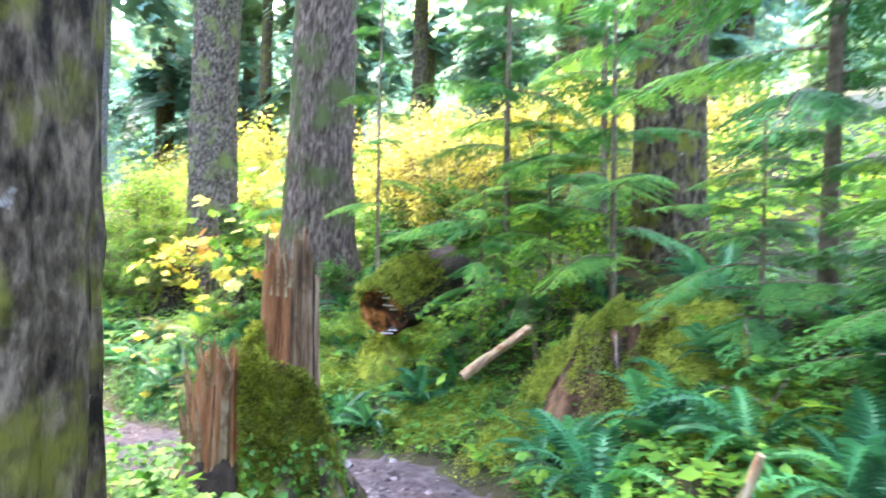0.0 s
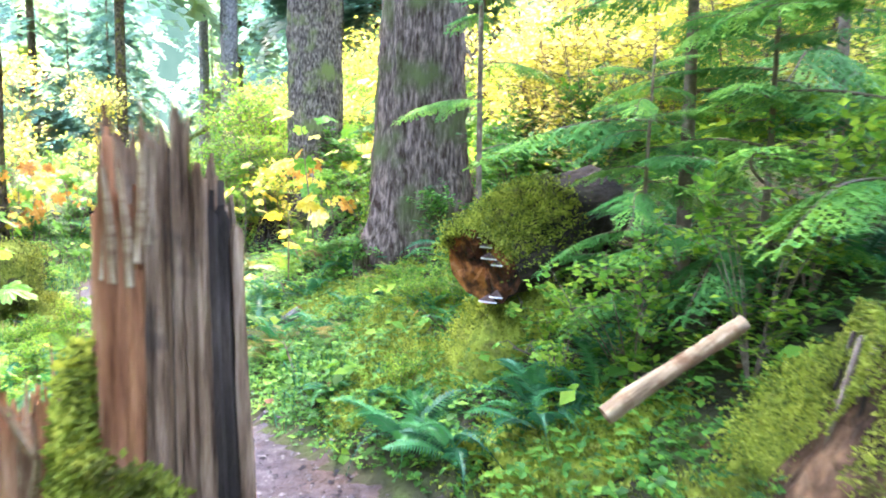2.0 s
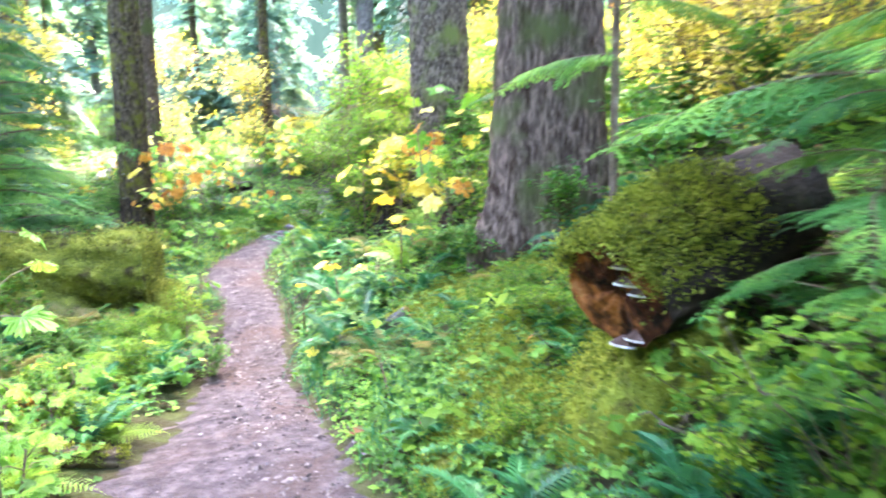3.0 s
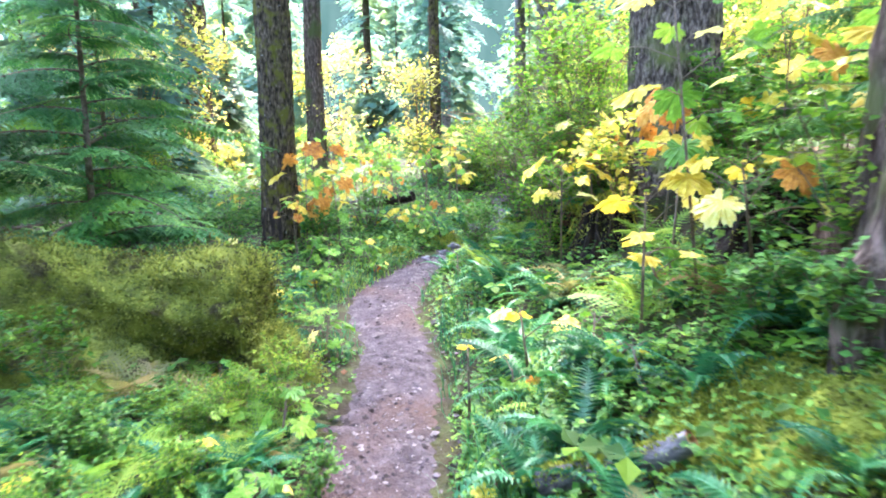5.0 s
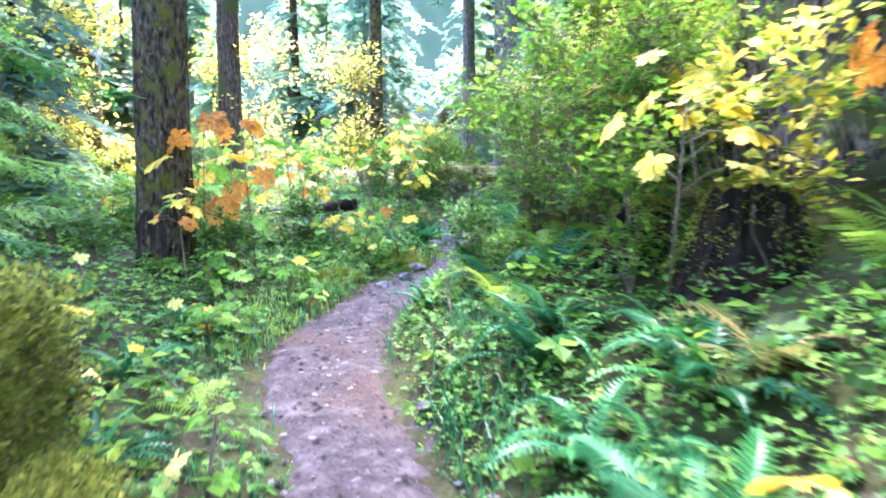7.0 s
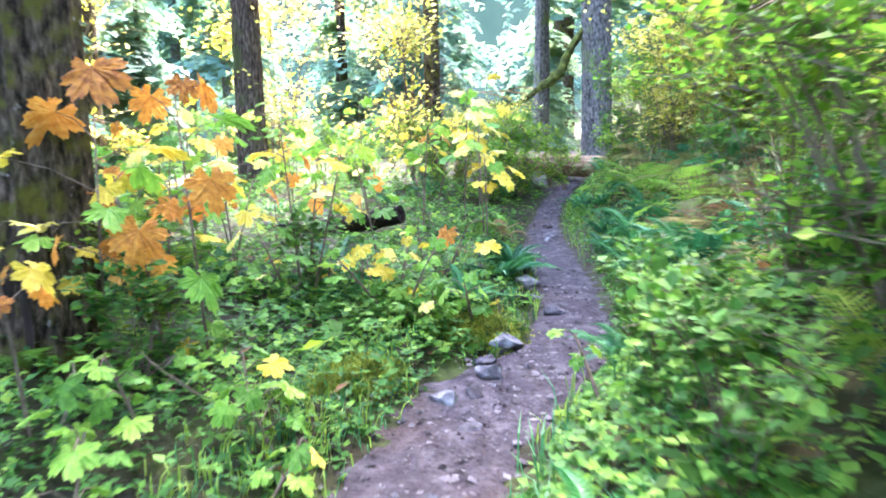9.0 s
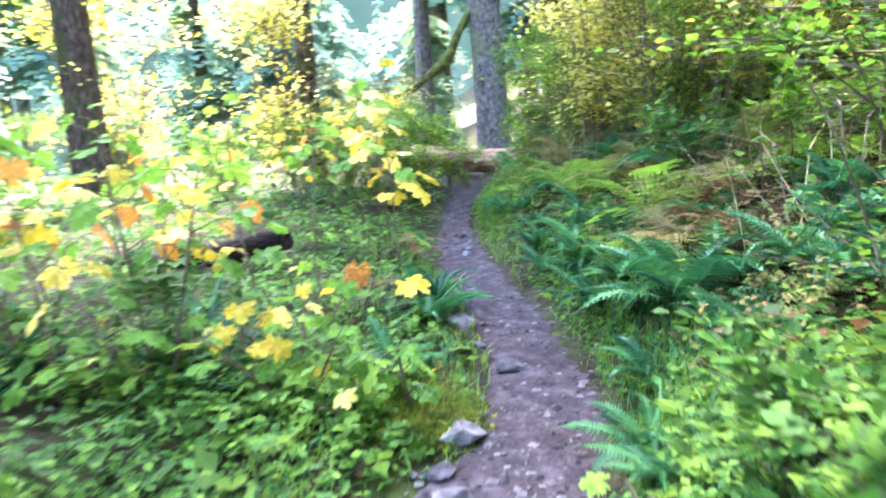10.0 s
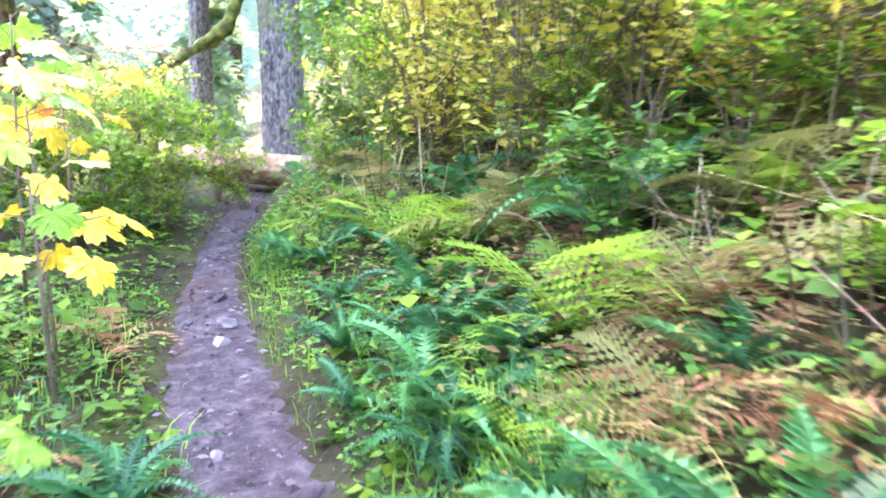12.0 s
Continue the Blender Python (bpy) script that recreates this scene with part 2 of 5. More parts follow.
def frames(forward, up):
    """Rotation matrices whose y column is forward and whose z column is near up."""
    y = forward / np.linalg.norm(forward, axis=1, keepdims=True)
    x = np.cross(y, up)
    x /= np.linalg.norm(x, axis=1, keepdims=True) + 1e-9
    z = np.cross(x, y)
    return np.stack([x, y, z], axis=2)


def tube(points, radii, sides=8, rough=0.0, seed=0, cap=True):
    """A round tube along points with its own radius at each, slightly uneven."""
    pts = np.asarray(points, float)
    r = np.random.default_rng(seed)
    t = np.gradient(pts, axis=0)
    t /= np.linalg.norm(t, axis=1, keepdims=True)
    ref = np.array((0.31, 0.95, 0.02)) if abs(t[0][2]) > 0.7 else np.array((0, 0, 1.0))
    u = np.cross(t, ref)
    u /= np.linalg.norm(u, axis=1, keepdims=True)
    w = np.cross(t, u)
    a = np.linspace(0, 2 * np.pi, sides, endpoint=False)
    rr = np.asarray(radii, float)[:, None] * (1 + rough * r.normal(size=(len(pts), sides)))
    v = pts[:, None] + rr[..., None] * (np.cos(a)[None, :, None] * u[:, None] + np.sin(a)[None, :, None] * w[:, None])
    f = []
    for i in range(len(pts) - 1):
        for j in range(sides):
            k = (j + 1) % sides
            f.append((i * sides + j, i * sides + k, (i + 1) * sides + k, (i + 1) * sides + j))
    if cap:
        f += [tuple(range(sides))[::-1], tuple((len(pts) - 1) * sides + j for j in range(sides))]
    return v.reshape(-1, 3), f


KITE_V = np.array([(0, 0, 0), (0.5, 0.45, 0.06), (0, 1, -0.06), (-0.5, 0.45, 0.06)], float)
KITE_F = [(0, 1, 2), (0, 2, 3)]

# ---- the lie of the land ----
TRAIL = np.array([(1.2, -12, 0.4), (0.7, -2, 0.45), (0.45, 4.0, 0.5), (0.33, 5.5, 0.52), (0.13, 6.5, 0.56), (-0.05, 7.1, 0.57), (-0.45, 7.65, 0.53), (-1.3, 8.4, 0.35), (-2.4, 9.15, 0.17),
                  (-3.4, 9.9, 0.04), (-4.2, 10.4, -0.06), (-5.0, 11.1, -0.05), (-6.06, 11.99, 0.0), (-7.29, 12.81, 0.07), (-8.18, 13.79, 0.16), (-8.71, 14.97, 0.25),
                  (-9.0, 15.95, 0.32), (-9.98, 17.18, 0.46), (-11.4, 18.78, 0.62), (-12.4, 20.2, 0.86), (-13.0, 21.4, 1.1), (-15.5, 25.5, 1.5), (-20, 31, 1.9), (-30, 44, 2.4)])


def smooth_line(p, n=14):
    out = []
    q = np.vstack([2 * p[0] - p[1], p, 2 * p[-1] - p[-2]])
    for i in range(1, len(q) - 2):
        for s in np.linspace(0, 1, n, endpoint=False):
            a, b, c, d = q[i - 1:i + 3]
            out.append(0.5 * (2 * b + (c - a) * s + (2 * a - 5 * b + 4 * c - d) * s * s + (3 * b - a - 3 * c + d) * s ** 3))
    return np.array(out + [p[-1]])


LINE = smooth_line(TRAIL)


def trail_at(x, y, station=False):
    """Height of the nearest trail point and the signed distance to it, right of the walker positive."""
    x, y = np.atleast_1d(np.asarray(x, float)), np.atleast_1d(np.asarray(y, float))
    z, d, at = np.empty(len(x)), np.empty(len(x)), np.empty(len(x))
    tan = np.gradient(LINE[:, :2], axis=0)
    tan /= np.linalg.norm(tan, axis=1, keepdims=True)
    for k in range(0, len(x), 4000):
        dx, dy = x[k:k + 4000, None] - LINE[None, :, 0], y[k:k + 4000, None] - LINE[None, :, 1]
        q = dx * dx + dy * dy
        w = 1 / (q + 0.02) ** 2
        z[k:k + 4000] = (w * LINE[None, :, 2]).sum(1) / w.sum(1)
        i = q.argmin(1)
        r = np.arange(len(i))
        side = dx[r, i] * tan[i, 1] - dy[r, i] * tan[i, 0]
        d[k:k + 4000] = np.sign(side) * np.sqrt(q[r, i])
        at[k:k + 4000] = LINE[i, 1]
    return (z, d, at) if station else (z, d)


def left_extra(y):
    """How much farther than usual the trodden ground reaches to the walker's left."""
    return 0.68 * np.exp(-((y - 9.35) / 0.8) ** 2) + 0.16 * np.exp(-((y - 13.1) / 0.5) ** 2) + 0.08 * np.exp(-((y - 15.0) / 0.7) ** 2)


def right_extra(y):
    """The same to the walker's right, where the trail is cut into the foot of the bank."""
    return 0.30 * np.exp(-((y - 7.75) / 0.55) ** 2)


def half_width(y):
    """Half the width of the trodden strip, which narrows on the far stretch."""
    return 0.33 - 0.08 / (1 + np.exp(-(y - 16.2) * 2.5)) - 0.06 / (1 + np.exp(-(y - 19.2) * 2.5))


def bumps(x, y):
    return (0.5 * np.sin(1.7 * x + 0.6) * np.cos(1.9 * y + 1.1) + 0.3 * np.sin(3.9 * x - 2.3 * y) + 0.25 * np.cos(2.3 * x + 5.1 * y + 2) + 0.15 * np.sin(8.3 * x + 7.1 * y))


def ground_z(x, y):
    x, y = np.atleast_1d(np.asarray(x, float)), np.atleast_1d(np.asarray(y, float))
    z, d, at = trail_at(x, y, True)
    a = np.maximum(np.abs(d) - half_width(at) - 0.01 - np.where(d < 0, left_extra(at), right_extra(at)), 0)
    right = np.where(d > 0, np.where(a < 2.3, 0.52 * a + 0.10 * np.minimum(a, 0.25) / 0.25, 1.296 + 0.30 * (np.minimum(a, 25) - 2.3)), 0)
    left = np.where(d <= 0, 0.05 * np.minimum(a, 8) + 0.09 * np.minimum(a, 0.35) / 0.35, 0)
    rise = np.minimum(a / 0.6, 1)
    return z + right + left + 0.075 * rise * bumps(x, y) + 0.012 * bumps(3 * x, 3 * y)


def gz(x, y):
    return float(ground_z(x, y)[0])


def grid_mesh(name, xs, ys, mat, height):
    X, Y = np.meshgrid(xs, ys)
    Z = height(X.ravel(), Y.ravel())
    nx, ny = len(xs), len(ys)
    i = (np.arange(ny - 1)[:, None] * nx + np.arange(nx - 1)[None]).ravel()
    f = np.stack([i, i + 1, i + nx + 1, i + nx], 1)
    return mesh_of(name, np.stack([X.ravel(), Y.ravel(), Z], 1), f, mat, True)


def far_steps(lo, a, b, hi, fine):
    near = np.arange(a, b, fine)
    return np.concatenate([-np.geomspace(-lo + a + 1, 1.4, 26) + a + 1, near, np.geomspace(1.4, hi - b + 1, 26) + b - 1])


tagged(new("ground", grid_mesh("ground", far_steps(-900, -19, 7, 900, 0.13), far_steps(-900, -1, 28, 900, 0.13), "soil", ground_z)),
       "damp forest floor of dark soil, moss and litter", "ground", kind="structure")


def trail_strip():
    """The trodden path as a strip of its own just above the soil, with a ragged edge."""
    seg = np.diff(LINE, axis=0)
    s = np.concatenate([[0], np.cumsum(np.linalg.norm(seg[:, :2], axis=1))])
    st = np.arange(0, s[-1], 0.06)
    c = np.stack([np.interp(st, s, LINE[:, k]) for k in range(3)], 1)
    t = np.gradient(c[:, :2], axis=0)
    t /= np.linalg.norm(t, axis=1, keepdims=True)
    nrm = np.stack([t[:, 1], -t[:, 0]], 1)
    us = np.linspace(-1, 1, 15)
    wl = 0.40 + 0.05 * np.sin(1.3 * st) + 0.03 * np.sin(4.7 * st + 1) + 0.02 * np.sin(13 * st)
    thin = 1 - 0.28 / (1 + np.exp(-(c[:, 1] - 16.2) * 2.5)) - 0.2 / (1 + np.exp(-(c[:, 1] - 19.2) * 2.5))
    wl = wl * thin
    wr = 0.39 + 0.05 * np.sin(1.1 * st + 2) + 0.03 * np.sin(5.3 * st) + 0.02 * np.sin(11 * st + 1)
    wr = wr * thin
    wide = right_extra(c[:, 1])
    left = left_extra(c[:, 1])
    off = np.where(us[None] < 0, us[None] * (wl + left)[:, None], us[None] * (wr + wide)[:, None])
    x, y = c[:, None, 0] + nrm[:, None, 0] * off, c[:, None, 1] + nrm[:, None, 1] * off
    z = ground_z(x.ravel(), y.ravel()).reshape(x.shape) + 0.03 * (1 - us[None] ** 4) - 0.012 + 0.008 * bumps(9 * x, 9 * y)
    n = len(us)
    i = (np.arange(len(st) - 1)[:, None] * n + np.arange(n - 1)[None]).ravel()
    f = np.stack([i, i + 1, i + n + 1, i + n], 1)
    return mesh_of("path", np.stack([x.ravel(), y.ravel(), z.ravel()], 1), f, "dirt", True)


tagged(new("path", trail_strip()), "narrow trodden dirt trail with grit and pebbles", "path", kind="structure")

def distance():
    """Haze at the wood's far edge: a glowing ring round the place, skyline uneven, toothed."""
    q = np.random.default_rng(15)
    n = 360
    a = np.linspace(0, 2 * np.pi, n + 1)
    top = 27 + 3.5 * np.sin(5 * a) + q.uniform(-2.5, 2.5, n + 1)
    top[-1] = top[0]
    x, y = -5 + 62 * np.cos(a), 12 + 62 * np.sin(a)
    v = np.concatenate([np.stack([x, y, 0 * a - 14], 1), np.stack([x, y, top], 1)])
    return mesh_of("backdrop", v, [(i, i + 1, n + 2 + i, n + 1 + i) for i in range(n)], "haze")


tagged(new("backdrop", distance()), "glowing blue-green backdrop ring painting haze beyond the trees", "backdrop", kind="structure")

# ---- trees ----
def trunk_mesh(name, height, r0, r1, mat, flare=0.6, sides=36, lean=(0, 0), ridges=9, seed=0, base=-0.4, step=0.12, depth=0.05):
    """Tapered trunk with a fluted, flaring foot and furrowed skin."""
    r = np.random.default_rng(seed)
    near = np.arange(base, min(height, 5.5), step)
    z = np.concatenate([near, np.arange(near[-1] + 0.6, height, 0.9), [height]])
    a = np.linspace(0, 2 * np.pi, sides, endpoint=False)
    ph = r.uniform(0, 6.28, 6)
    Z, A = np.meshgrid(z, a, indexing="ij")
    rad = r0 + (r1 - r0) * np.clip(Z / height, 0, 1)
    foot = np.exp(-np.maximum(Z - base * 0.3, 0) / 0.55)
    rad = rad * (1 + flare * foot * (0.75 + 0.45 * np.cos(3 * A + ph[0]) * np.cos(2 * A + ph[1])))
    rad = rad * (1 + depth * np.sin(ridges * A + 1.2 * np.sin(1.7 * Z + ph[2]) + ph[3]) + depth * 0.7 * np.sin((ridges * 2 + 1) * A + 2.1 * np.sin(0.9 * Z + ph[4])))
    rad = rad * (1 + 0.025 * r.normal(size=Z.shape))
    bx = lean[0] * Z + 0.02 * np.sin(0.8 * Z + ph[5])
    by = lean[1] * Z + 0.02 * np.cos(0.7 * Z + ph[0])
    v = np.stack([bx + rad * np.cos(A), by + rad * np.sin(A), Z], 2).reshape(-1, 3)
    i = np.arange(len(z) - 1)[:, None] * sides
    j = np.arange(sides)[None]
    k = (j + 1) % sides
    f = np.stack([i + j, i + k, i + sides + k, i + sides + j], 2).reshape(-1, 4)
    return mesh_of(name, v, f, mat, True)


def spray(spine, tips, v, f, first=None):
    """Adds leaflets between neighbouring spine points: tips is a list of point lists, one for each gap. All share the spine's corners."""
    k = len(v)
    idx = list(range(k, k + len(spine)))
    v.extend(spine)
    if first is not None:
        idx[0] = first
    for i, group in enumerate(tips):
        for tip in group:
            v.append(tip)
            f.append((idx[i], len(v) - 1, idx[i + 1]))
    return idx


def bough(length, seed, fine=True, droop=0.35):
    """A flat hemlock spray along +y: a drooping axis, side twigs in its plane, twiglets on those and needles along them, all joined."""
    r = np.random.default_rng(seed)
    n = 20 if fine else 9
    s = np.linspace(0.0, 1.0, n)
    base = np.stack([0.04 * np.sin(5 * s), s, 0.10 * s - droop * s ** 2.2], 1)
    v, f = [], []
    v.extend(base)

    def needled(o, d, ln, w, m, first):
        """One twig from o along d with a needle at each side of every step; gives back its points."""
        q = np.linspace(0, 1, m)
        spine = o + d * (ln * q)[:, None] + np.stack([0 * q, 0 * q, -0.25 * ln * q * q], 1)
        across = np.array((-d[1], d[0], 0.0)) / (math.hypot(d[0], d[1]) + 1e-6)
        tips = []
        for i in range(m - 1):
            c = (spine[i] + spine[i + 1]) / 2 + d * w * 0.5
            ww = w * (1.1 - 0.5 * q[i]) * r.uniform(0.7, 1.2)
            tips.append([c + across * ww + r.normal(size=3) * w * 0.15, c - across * ww + r.normal(size=3) * w * 0.15])
        return spine, spray(spine, tips, v, f, first=first)

    for k in range(1, n):
        for side in (-1, 1):
            if fine and r.uniform() < 0.12:
                continue
            ln = (0.42 * (1 - s[k]) ** 0.65 * min(1, s[k] * 4) + 0.05) * r.uniform(0.55, 1.25)
            d = np.array((side * 0.86, 0.5 + r.uniform(-0.15, 0.25), -0.18 + r.uniform(-0.15, 0.08)))
            if not fine:
                needled(base[k], d, ln, 0.13 * (1 - s[k]) + 0.05, 4, k)
                continue
            m = max(4, int(ln / 0.03))
            spine, idx = needled(base[k], d, ln, 0.016, m, k)
            for i in range(1, m - 1):
                for turn in (-1, 1):
                    if r.uniform() < 0.15:
                        continue
                    a = math.atan2(d[1], d[0]) + turn * r.uniform(0.7, 1.0)
                    sub = np.array((math.cos(a), math.sin(a), -0.2 + r.uniform(-0.15, 0.1)))
                    needled(spine[i], sub, (0.12 * (1 - i / m) + 0.025) * r.uniform(0.6, 1.2), 0.014, 5, idx[i])
    return np.array(v) * length, np.array(f), base * length


def bough_mesh(name, length, seed, mat="needle", droop=0.35):
    v, f, axis = bough(length, seed, True, droop)
    return (mesh_of("needles", v, f, mat), mesh_of(name, *tube(axis, np.linspace(0.011, 0.002, len(axis)), 4, cap=False), "stem"))


BOUGHS = [bough_mesh("branch", 1.0, 11 + k, droop=d) for k, d in enumerate((0.2, 0.35, 0.5, 0.3))]


def sapling(x, y, height, radius, spread, label, seed, low=0.35, count=34, name="hemlock_sapling"):
    r = np.random.default_rng(seed)
    th = thing(name, pose(x, y, gz(x, y) - 0.05), label, "sapling", "young hemlocks")
    part("trunk", trunk_mesh("trunk", height, radius, 0.006, "stem", 0.2, 8, seed=seed, base=-0.2, step=0.3), th)
    for k in range(count):
        q = (k + r.uniform(0, 0.8)) / count
        z = low + (height - low) * q ** 0.9
        ln = spread * (1.05 - q) ** 0.7 * r.uniform(0.7, 1.15) + 0.12
        b = part("branch", BOUGHS[k % 4][1], th, pose(0, 0, z, r.uniform(-6, 16), r.uniform(-12, 12), k * 137.5 + r.uniform(-20, 20)))
        b.scale = (ln, ln, ln)
        tagged(part("needles", BOUGHS[k % 4][0], b), kind="stuff")
    return th


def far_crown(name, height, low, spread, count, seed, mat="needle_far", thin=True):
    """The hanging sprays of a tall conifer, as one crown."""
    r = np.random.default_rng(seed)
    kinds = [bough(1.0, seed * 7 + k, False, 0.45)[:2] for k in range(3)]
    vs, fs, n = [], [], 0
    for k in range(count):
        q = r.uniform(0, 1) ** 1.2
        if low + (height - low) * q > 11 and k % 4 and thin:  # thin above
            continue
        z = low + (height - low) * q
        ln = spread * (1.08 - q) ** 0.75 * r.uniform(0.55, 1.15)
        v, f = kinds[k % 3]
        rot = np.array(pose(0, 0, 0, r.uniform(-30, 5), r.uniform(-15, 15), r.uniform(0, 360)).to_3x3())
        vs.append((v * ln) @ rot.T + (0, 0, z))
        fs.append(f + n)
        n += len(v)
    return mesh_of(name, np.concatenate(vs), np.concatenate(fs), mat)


def big_tree(x, y, r0, mat, label, height=24.0, flare=0.5, lean=(0, 0), seed=0, ridges=11, crown_low=9.0, depth=0.065, taper=0.35, sink=0.0, boughs=70):
    th = thing("conifer_tree", pose(x, y, gz(x, y) - sink), label, "tree", "forest trees")
    part("trunk", trunk_mesh("trunk", height, r0, r0 * taper, mat, flare, 44, lean, ridges, seed, depth=depth), th)
    # overhead boughs left unthinned and many, added to shade the trail
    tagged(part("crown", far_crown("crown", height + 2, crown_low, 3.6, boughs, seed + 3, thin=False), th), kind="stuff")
    return th


T0 = big_tree(-0.67, 5.21, 0.235, "bark_mossy", "tall conifer with dark flaking bark and patches of moss", flare=0.12, seed=1, depth=0.07, taper=0.6)
T3 = big_tree(-2.28, 12.0, 0.41, "bark_red", "large red-brown conifer with a flaring mossy foot", flare=0.95, seed=2, depth=0.06, taper=0.3)
T2 = big_tree(-5.14, 14.66, 0.39, "bark_grey", "thick grey conifer with deeply furrowed bark above yellow leaves", flare=0.35, seed=3, taper=0.6, boughs=60)
T4 = big_tree(1.66, 10.23, 0.31, "bark_mossy", "mossy brown conifer standing on the bank", flare=0.3, seed=4)
FT = big_tree(-13.7, 23.3, 0.275, "bark_pale", "pale lichen-covered conifer with a bent mossy branch", flare=0.25, seed=5, depth=0.03, taper=0.7)
LT = big_tree(-10.6, 13.4, 0.245, "bark_mossy", "scarred trunk with moss and a dark wound at its foot", flare=0.2, seed=6, depth=0.06, taper=0.75, boughs=110)
LT2 = big_tree(-20.5, 16.1, 0.45, "bark_mossy", "dark trunk catching light on its flank", flare=0.3, seed=7)
LT3 = big_tree(-17.15, 18.0, 0.24, "bark_red", "slim sunlit reddish trunk", flare=0.3, seed=8)

# bent mossy branch of the pale tree, and the wound of the scarred one
bx = np.array([(0, 0, 2.8), (-0.25, -0.15, 2.55), (-0.45, -0.27, 2.2), (-0.6, -0.35, 1.85), (-0.95, -0.55, 1.55), (-1.35, -0.8, 1.28), (-1.9, -1.1, 1.3), (-2.4, -1.3, 1.12)])
bl = part("branch", mesh_of("branch", *tube(smooth_line(bx, 4), np.interp(np.linspace(0, 1, 29), [0, 0.35, 0.45, 0.6, 1], [0.07, 0.07, 0.10, 0.05, 0.025]), 9, 0.16, 3), "branch_moss", True), FT, label="bent branch furred with moss")
for k in range(5):
    part("twig", mesh_of("twig", *tube([(-0.9 - 0.25 * k, -0.52 - 0.14 * k, 1.55 - 0.08 * k), (-1.3 - 0.25 * k, -0.7 - 0.14 * k, 1.62 - 0.05 * k), (-1.9 - 0.3 * k, -0.9 - 0.2 * k, 1.5 + 0.09 * k)], (0.02, 0.013, 0.005), 5), "wood_pale", True), FT)


def scar():
    n, m = 9, 14
    a = np.linspace(-0.75, 0.75, n)
    z = np.linspace(-0.1, 0.62, m)
    v = []
    for q in z:
        w = 1.0 if q < 0.45 else max(0.1, 1 - (q - 0.45) / 0.2)
        for b in a:
            rr = 0.30 - 0.035 * math.cos(b * 2) + 0.012 * math.sin(9 * b + 5 * q)
            ang = radians(-62) + b * w * 0.75
            v.append((rr * math.cos(ang), rr * math.sin(ang), q))
    f = [(i * n + j, i * n + j + 1, (i + 1) * n + j + 1, (i + 1) * n + j) for i in range(m - 1) for j in range(n - 1)]
    return mesh_of("scar", v, f, "wood_dark", True)


part("scar", scar(), LT, label="dark bare wound in the bark")

# distant forest: a handful of trees, repeated
FAR = []
for k, (h, rr, mat) in enumerate(((26, 0.30, "bark_grey"), (22, 0.22, "bark_pale"), (30, 0.42, "bark_mossy"), (18, 0.16, "bark_red"))):
    th = thing("conifer_tree", pose(-60 + 4 * k, 60, 0), "tall forest conifer with hanging green sprays", "tree", "forest trees")
    part("trunk", trunk_mesh("trunk", h, rr, rr * 0.3, mat, 0.3, 14, seed=30 + k, step=0.5), th)
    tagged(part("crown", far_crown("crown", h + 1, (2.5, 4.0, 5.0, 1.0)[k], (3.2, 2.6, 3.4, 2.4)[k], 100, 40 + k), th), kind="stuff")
    th.matrix_basis = pose(-60 + 4 * k, 60, gz(-60 + 4 * k, 60) - 0.2)
    FAR.append(th)
fixed = np.array([(-0.67, 5.21), (-2.33, 12), (-5.14, 14.66), (1.66, 10.23), (-13.7, 23.3), (-10.6, 13.4), (-20.5, 16.1), (-17.15, 18)])
r = np.random.default_rng(5)
placed = []
while len(placed) < 88:
    ang, dist = r.uniform(-1.9, 0.75), 9 + 46 * r.uniform() ** 0.8
    x, y = -4 + dist * math.sin(ang), 9 + dist * math.cos(ang)
    z, d = trail_at(x, y)
    if abs(d[0]) < 3.2 and y < 26.5 or min(np.hypot(*(fixed - (x, y)).T)) < 2.5 or any(math.hypot(x - a, y - b) < 1.6 for a, b in placed):
        continue
    if 28 < math.degrees(math.atan2(-8.5 - x, y - 14.6)) < 40:  # the pale tree stands alone
        continue
    if d[0] > 0 and dist < 13 or d[0] < 0 and math.hypot(x + 8, y - 11) < 8:
        continue
    placed.append((x, y))
    copy_thing(FAR[int(r.integers(4))], pose(x, y, gz(x, y) - 0.2, 0, 0, r.uniform(0, 360)))
# younger conifers, branched to the ground, fill the gaps between the trunks
YOUNG = []
for k, (h, sp) in enumerate(((8, 2.0), (6, 1.7), (10, 2.3))):
    th = thing("conifer_tree", pose(-50 + 4 * k, 62, gz(-50 + 4 * k, 62) - 0.2), "young forest conifer branched down to the ground", "tree", "young conifers")
    part("trunk", trunk_mesh("trunk", h, 0.09, 0.01, "bark_grey", 0.2, 9, seed=60 + k, step=0.5), th)
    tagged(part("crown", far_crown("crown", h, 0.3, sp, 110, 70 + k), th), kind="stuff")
    YOUNG.append(th)
grown = []
while len(grown) < 44:
    ang, dist = r.uniform(-1.9, 0.8), 11 + 34 * r.uniform() ** 0.9
    x, y = -4 + dist * math.sin(ang), 9 + dist * math.cos(ang)
    z, d = trail_at(x, y)
    if abs(d[0]) < 3.6 and y < 26.5 or min(np.hypot(*(fixed - (x, y)).T)) < 2.0 or any(math.hypot(x - a, y - b) < 1.5 for a, b in grown) or math.hypot(x + 8, y - 11) < 8:
        continue
    grown.append((x, y))
    copy_thing(YOUNG[int(r.integers(3))], pose(x, y, gz(x, y) - 0.2, 0, 0, r.uniform(0, 360)))
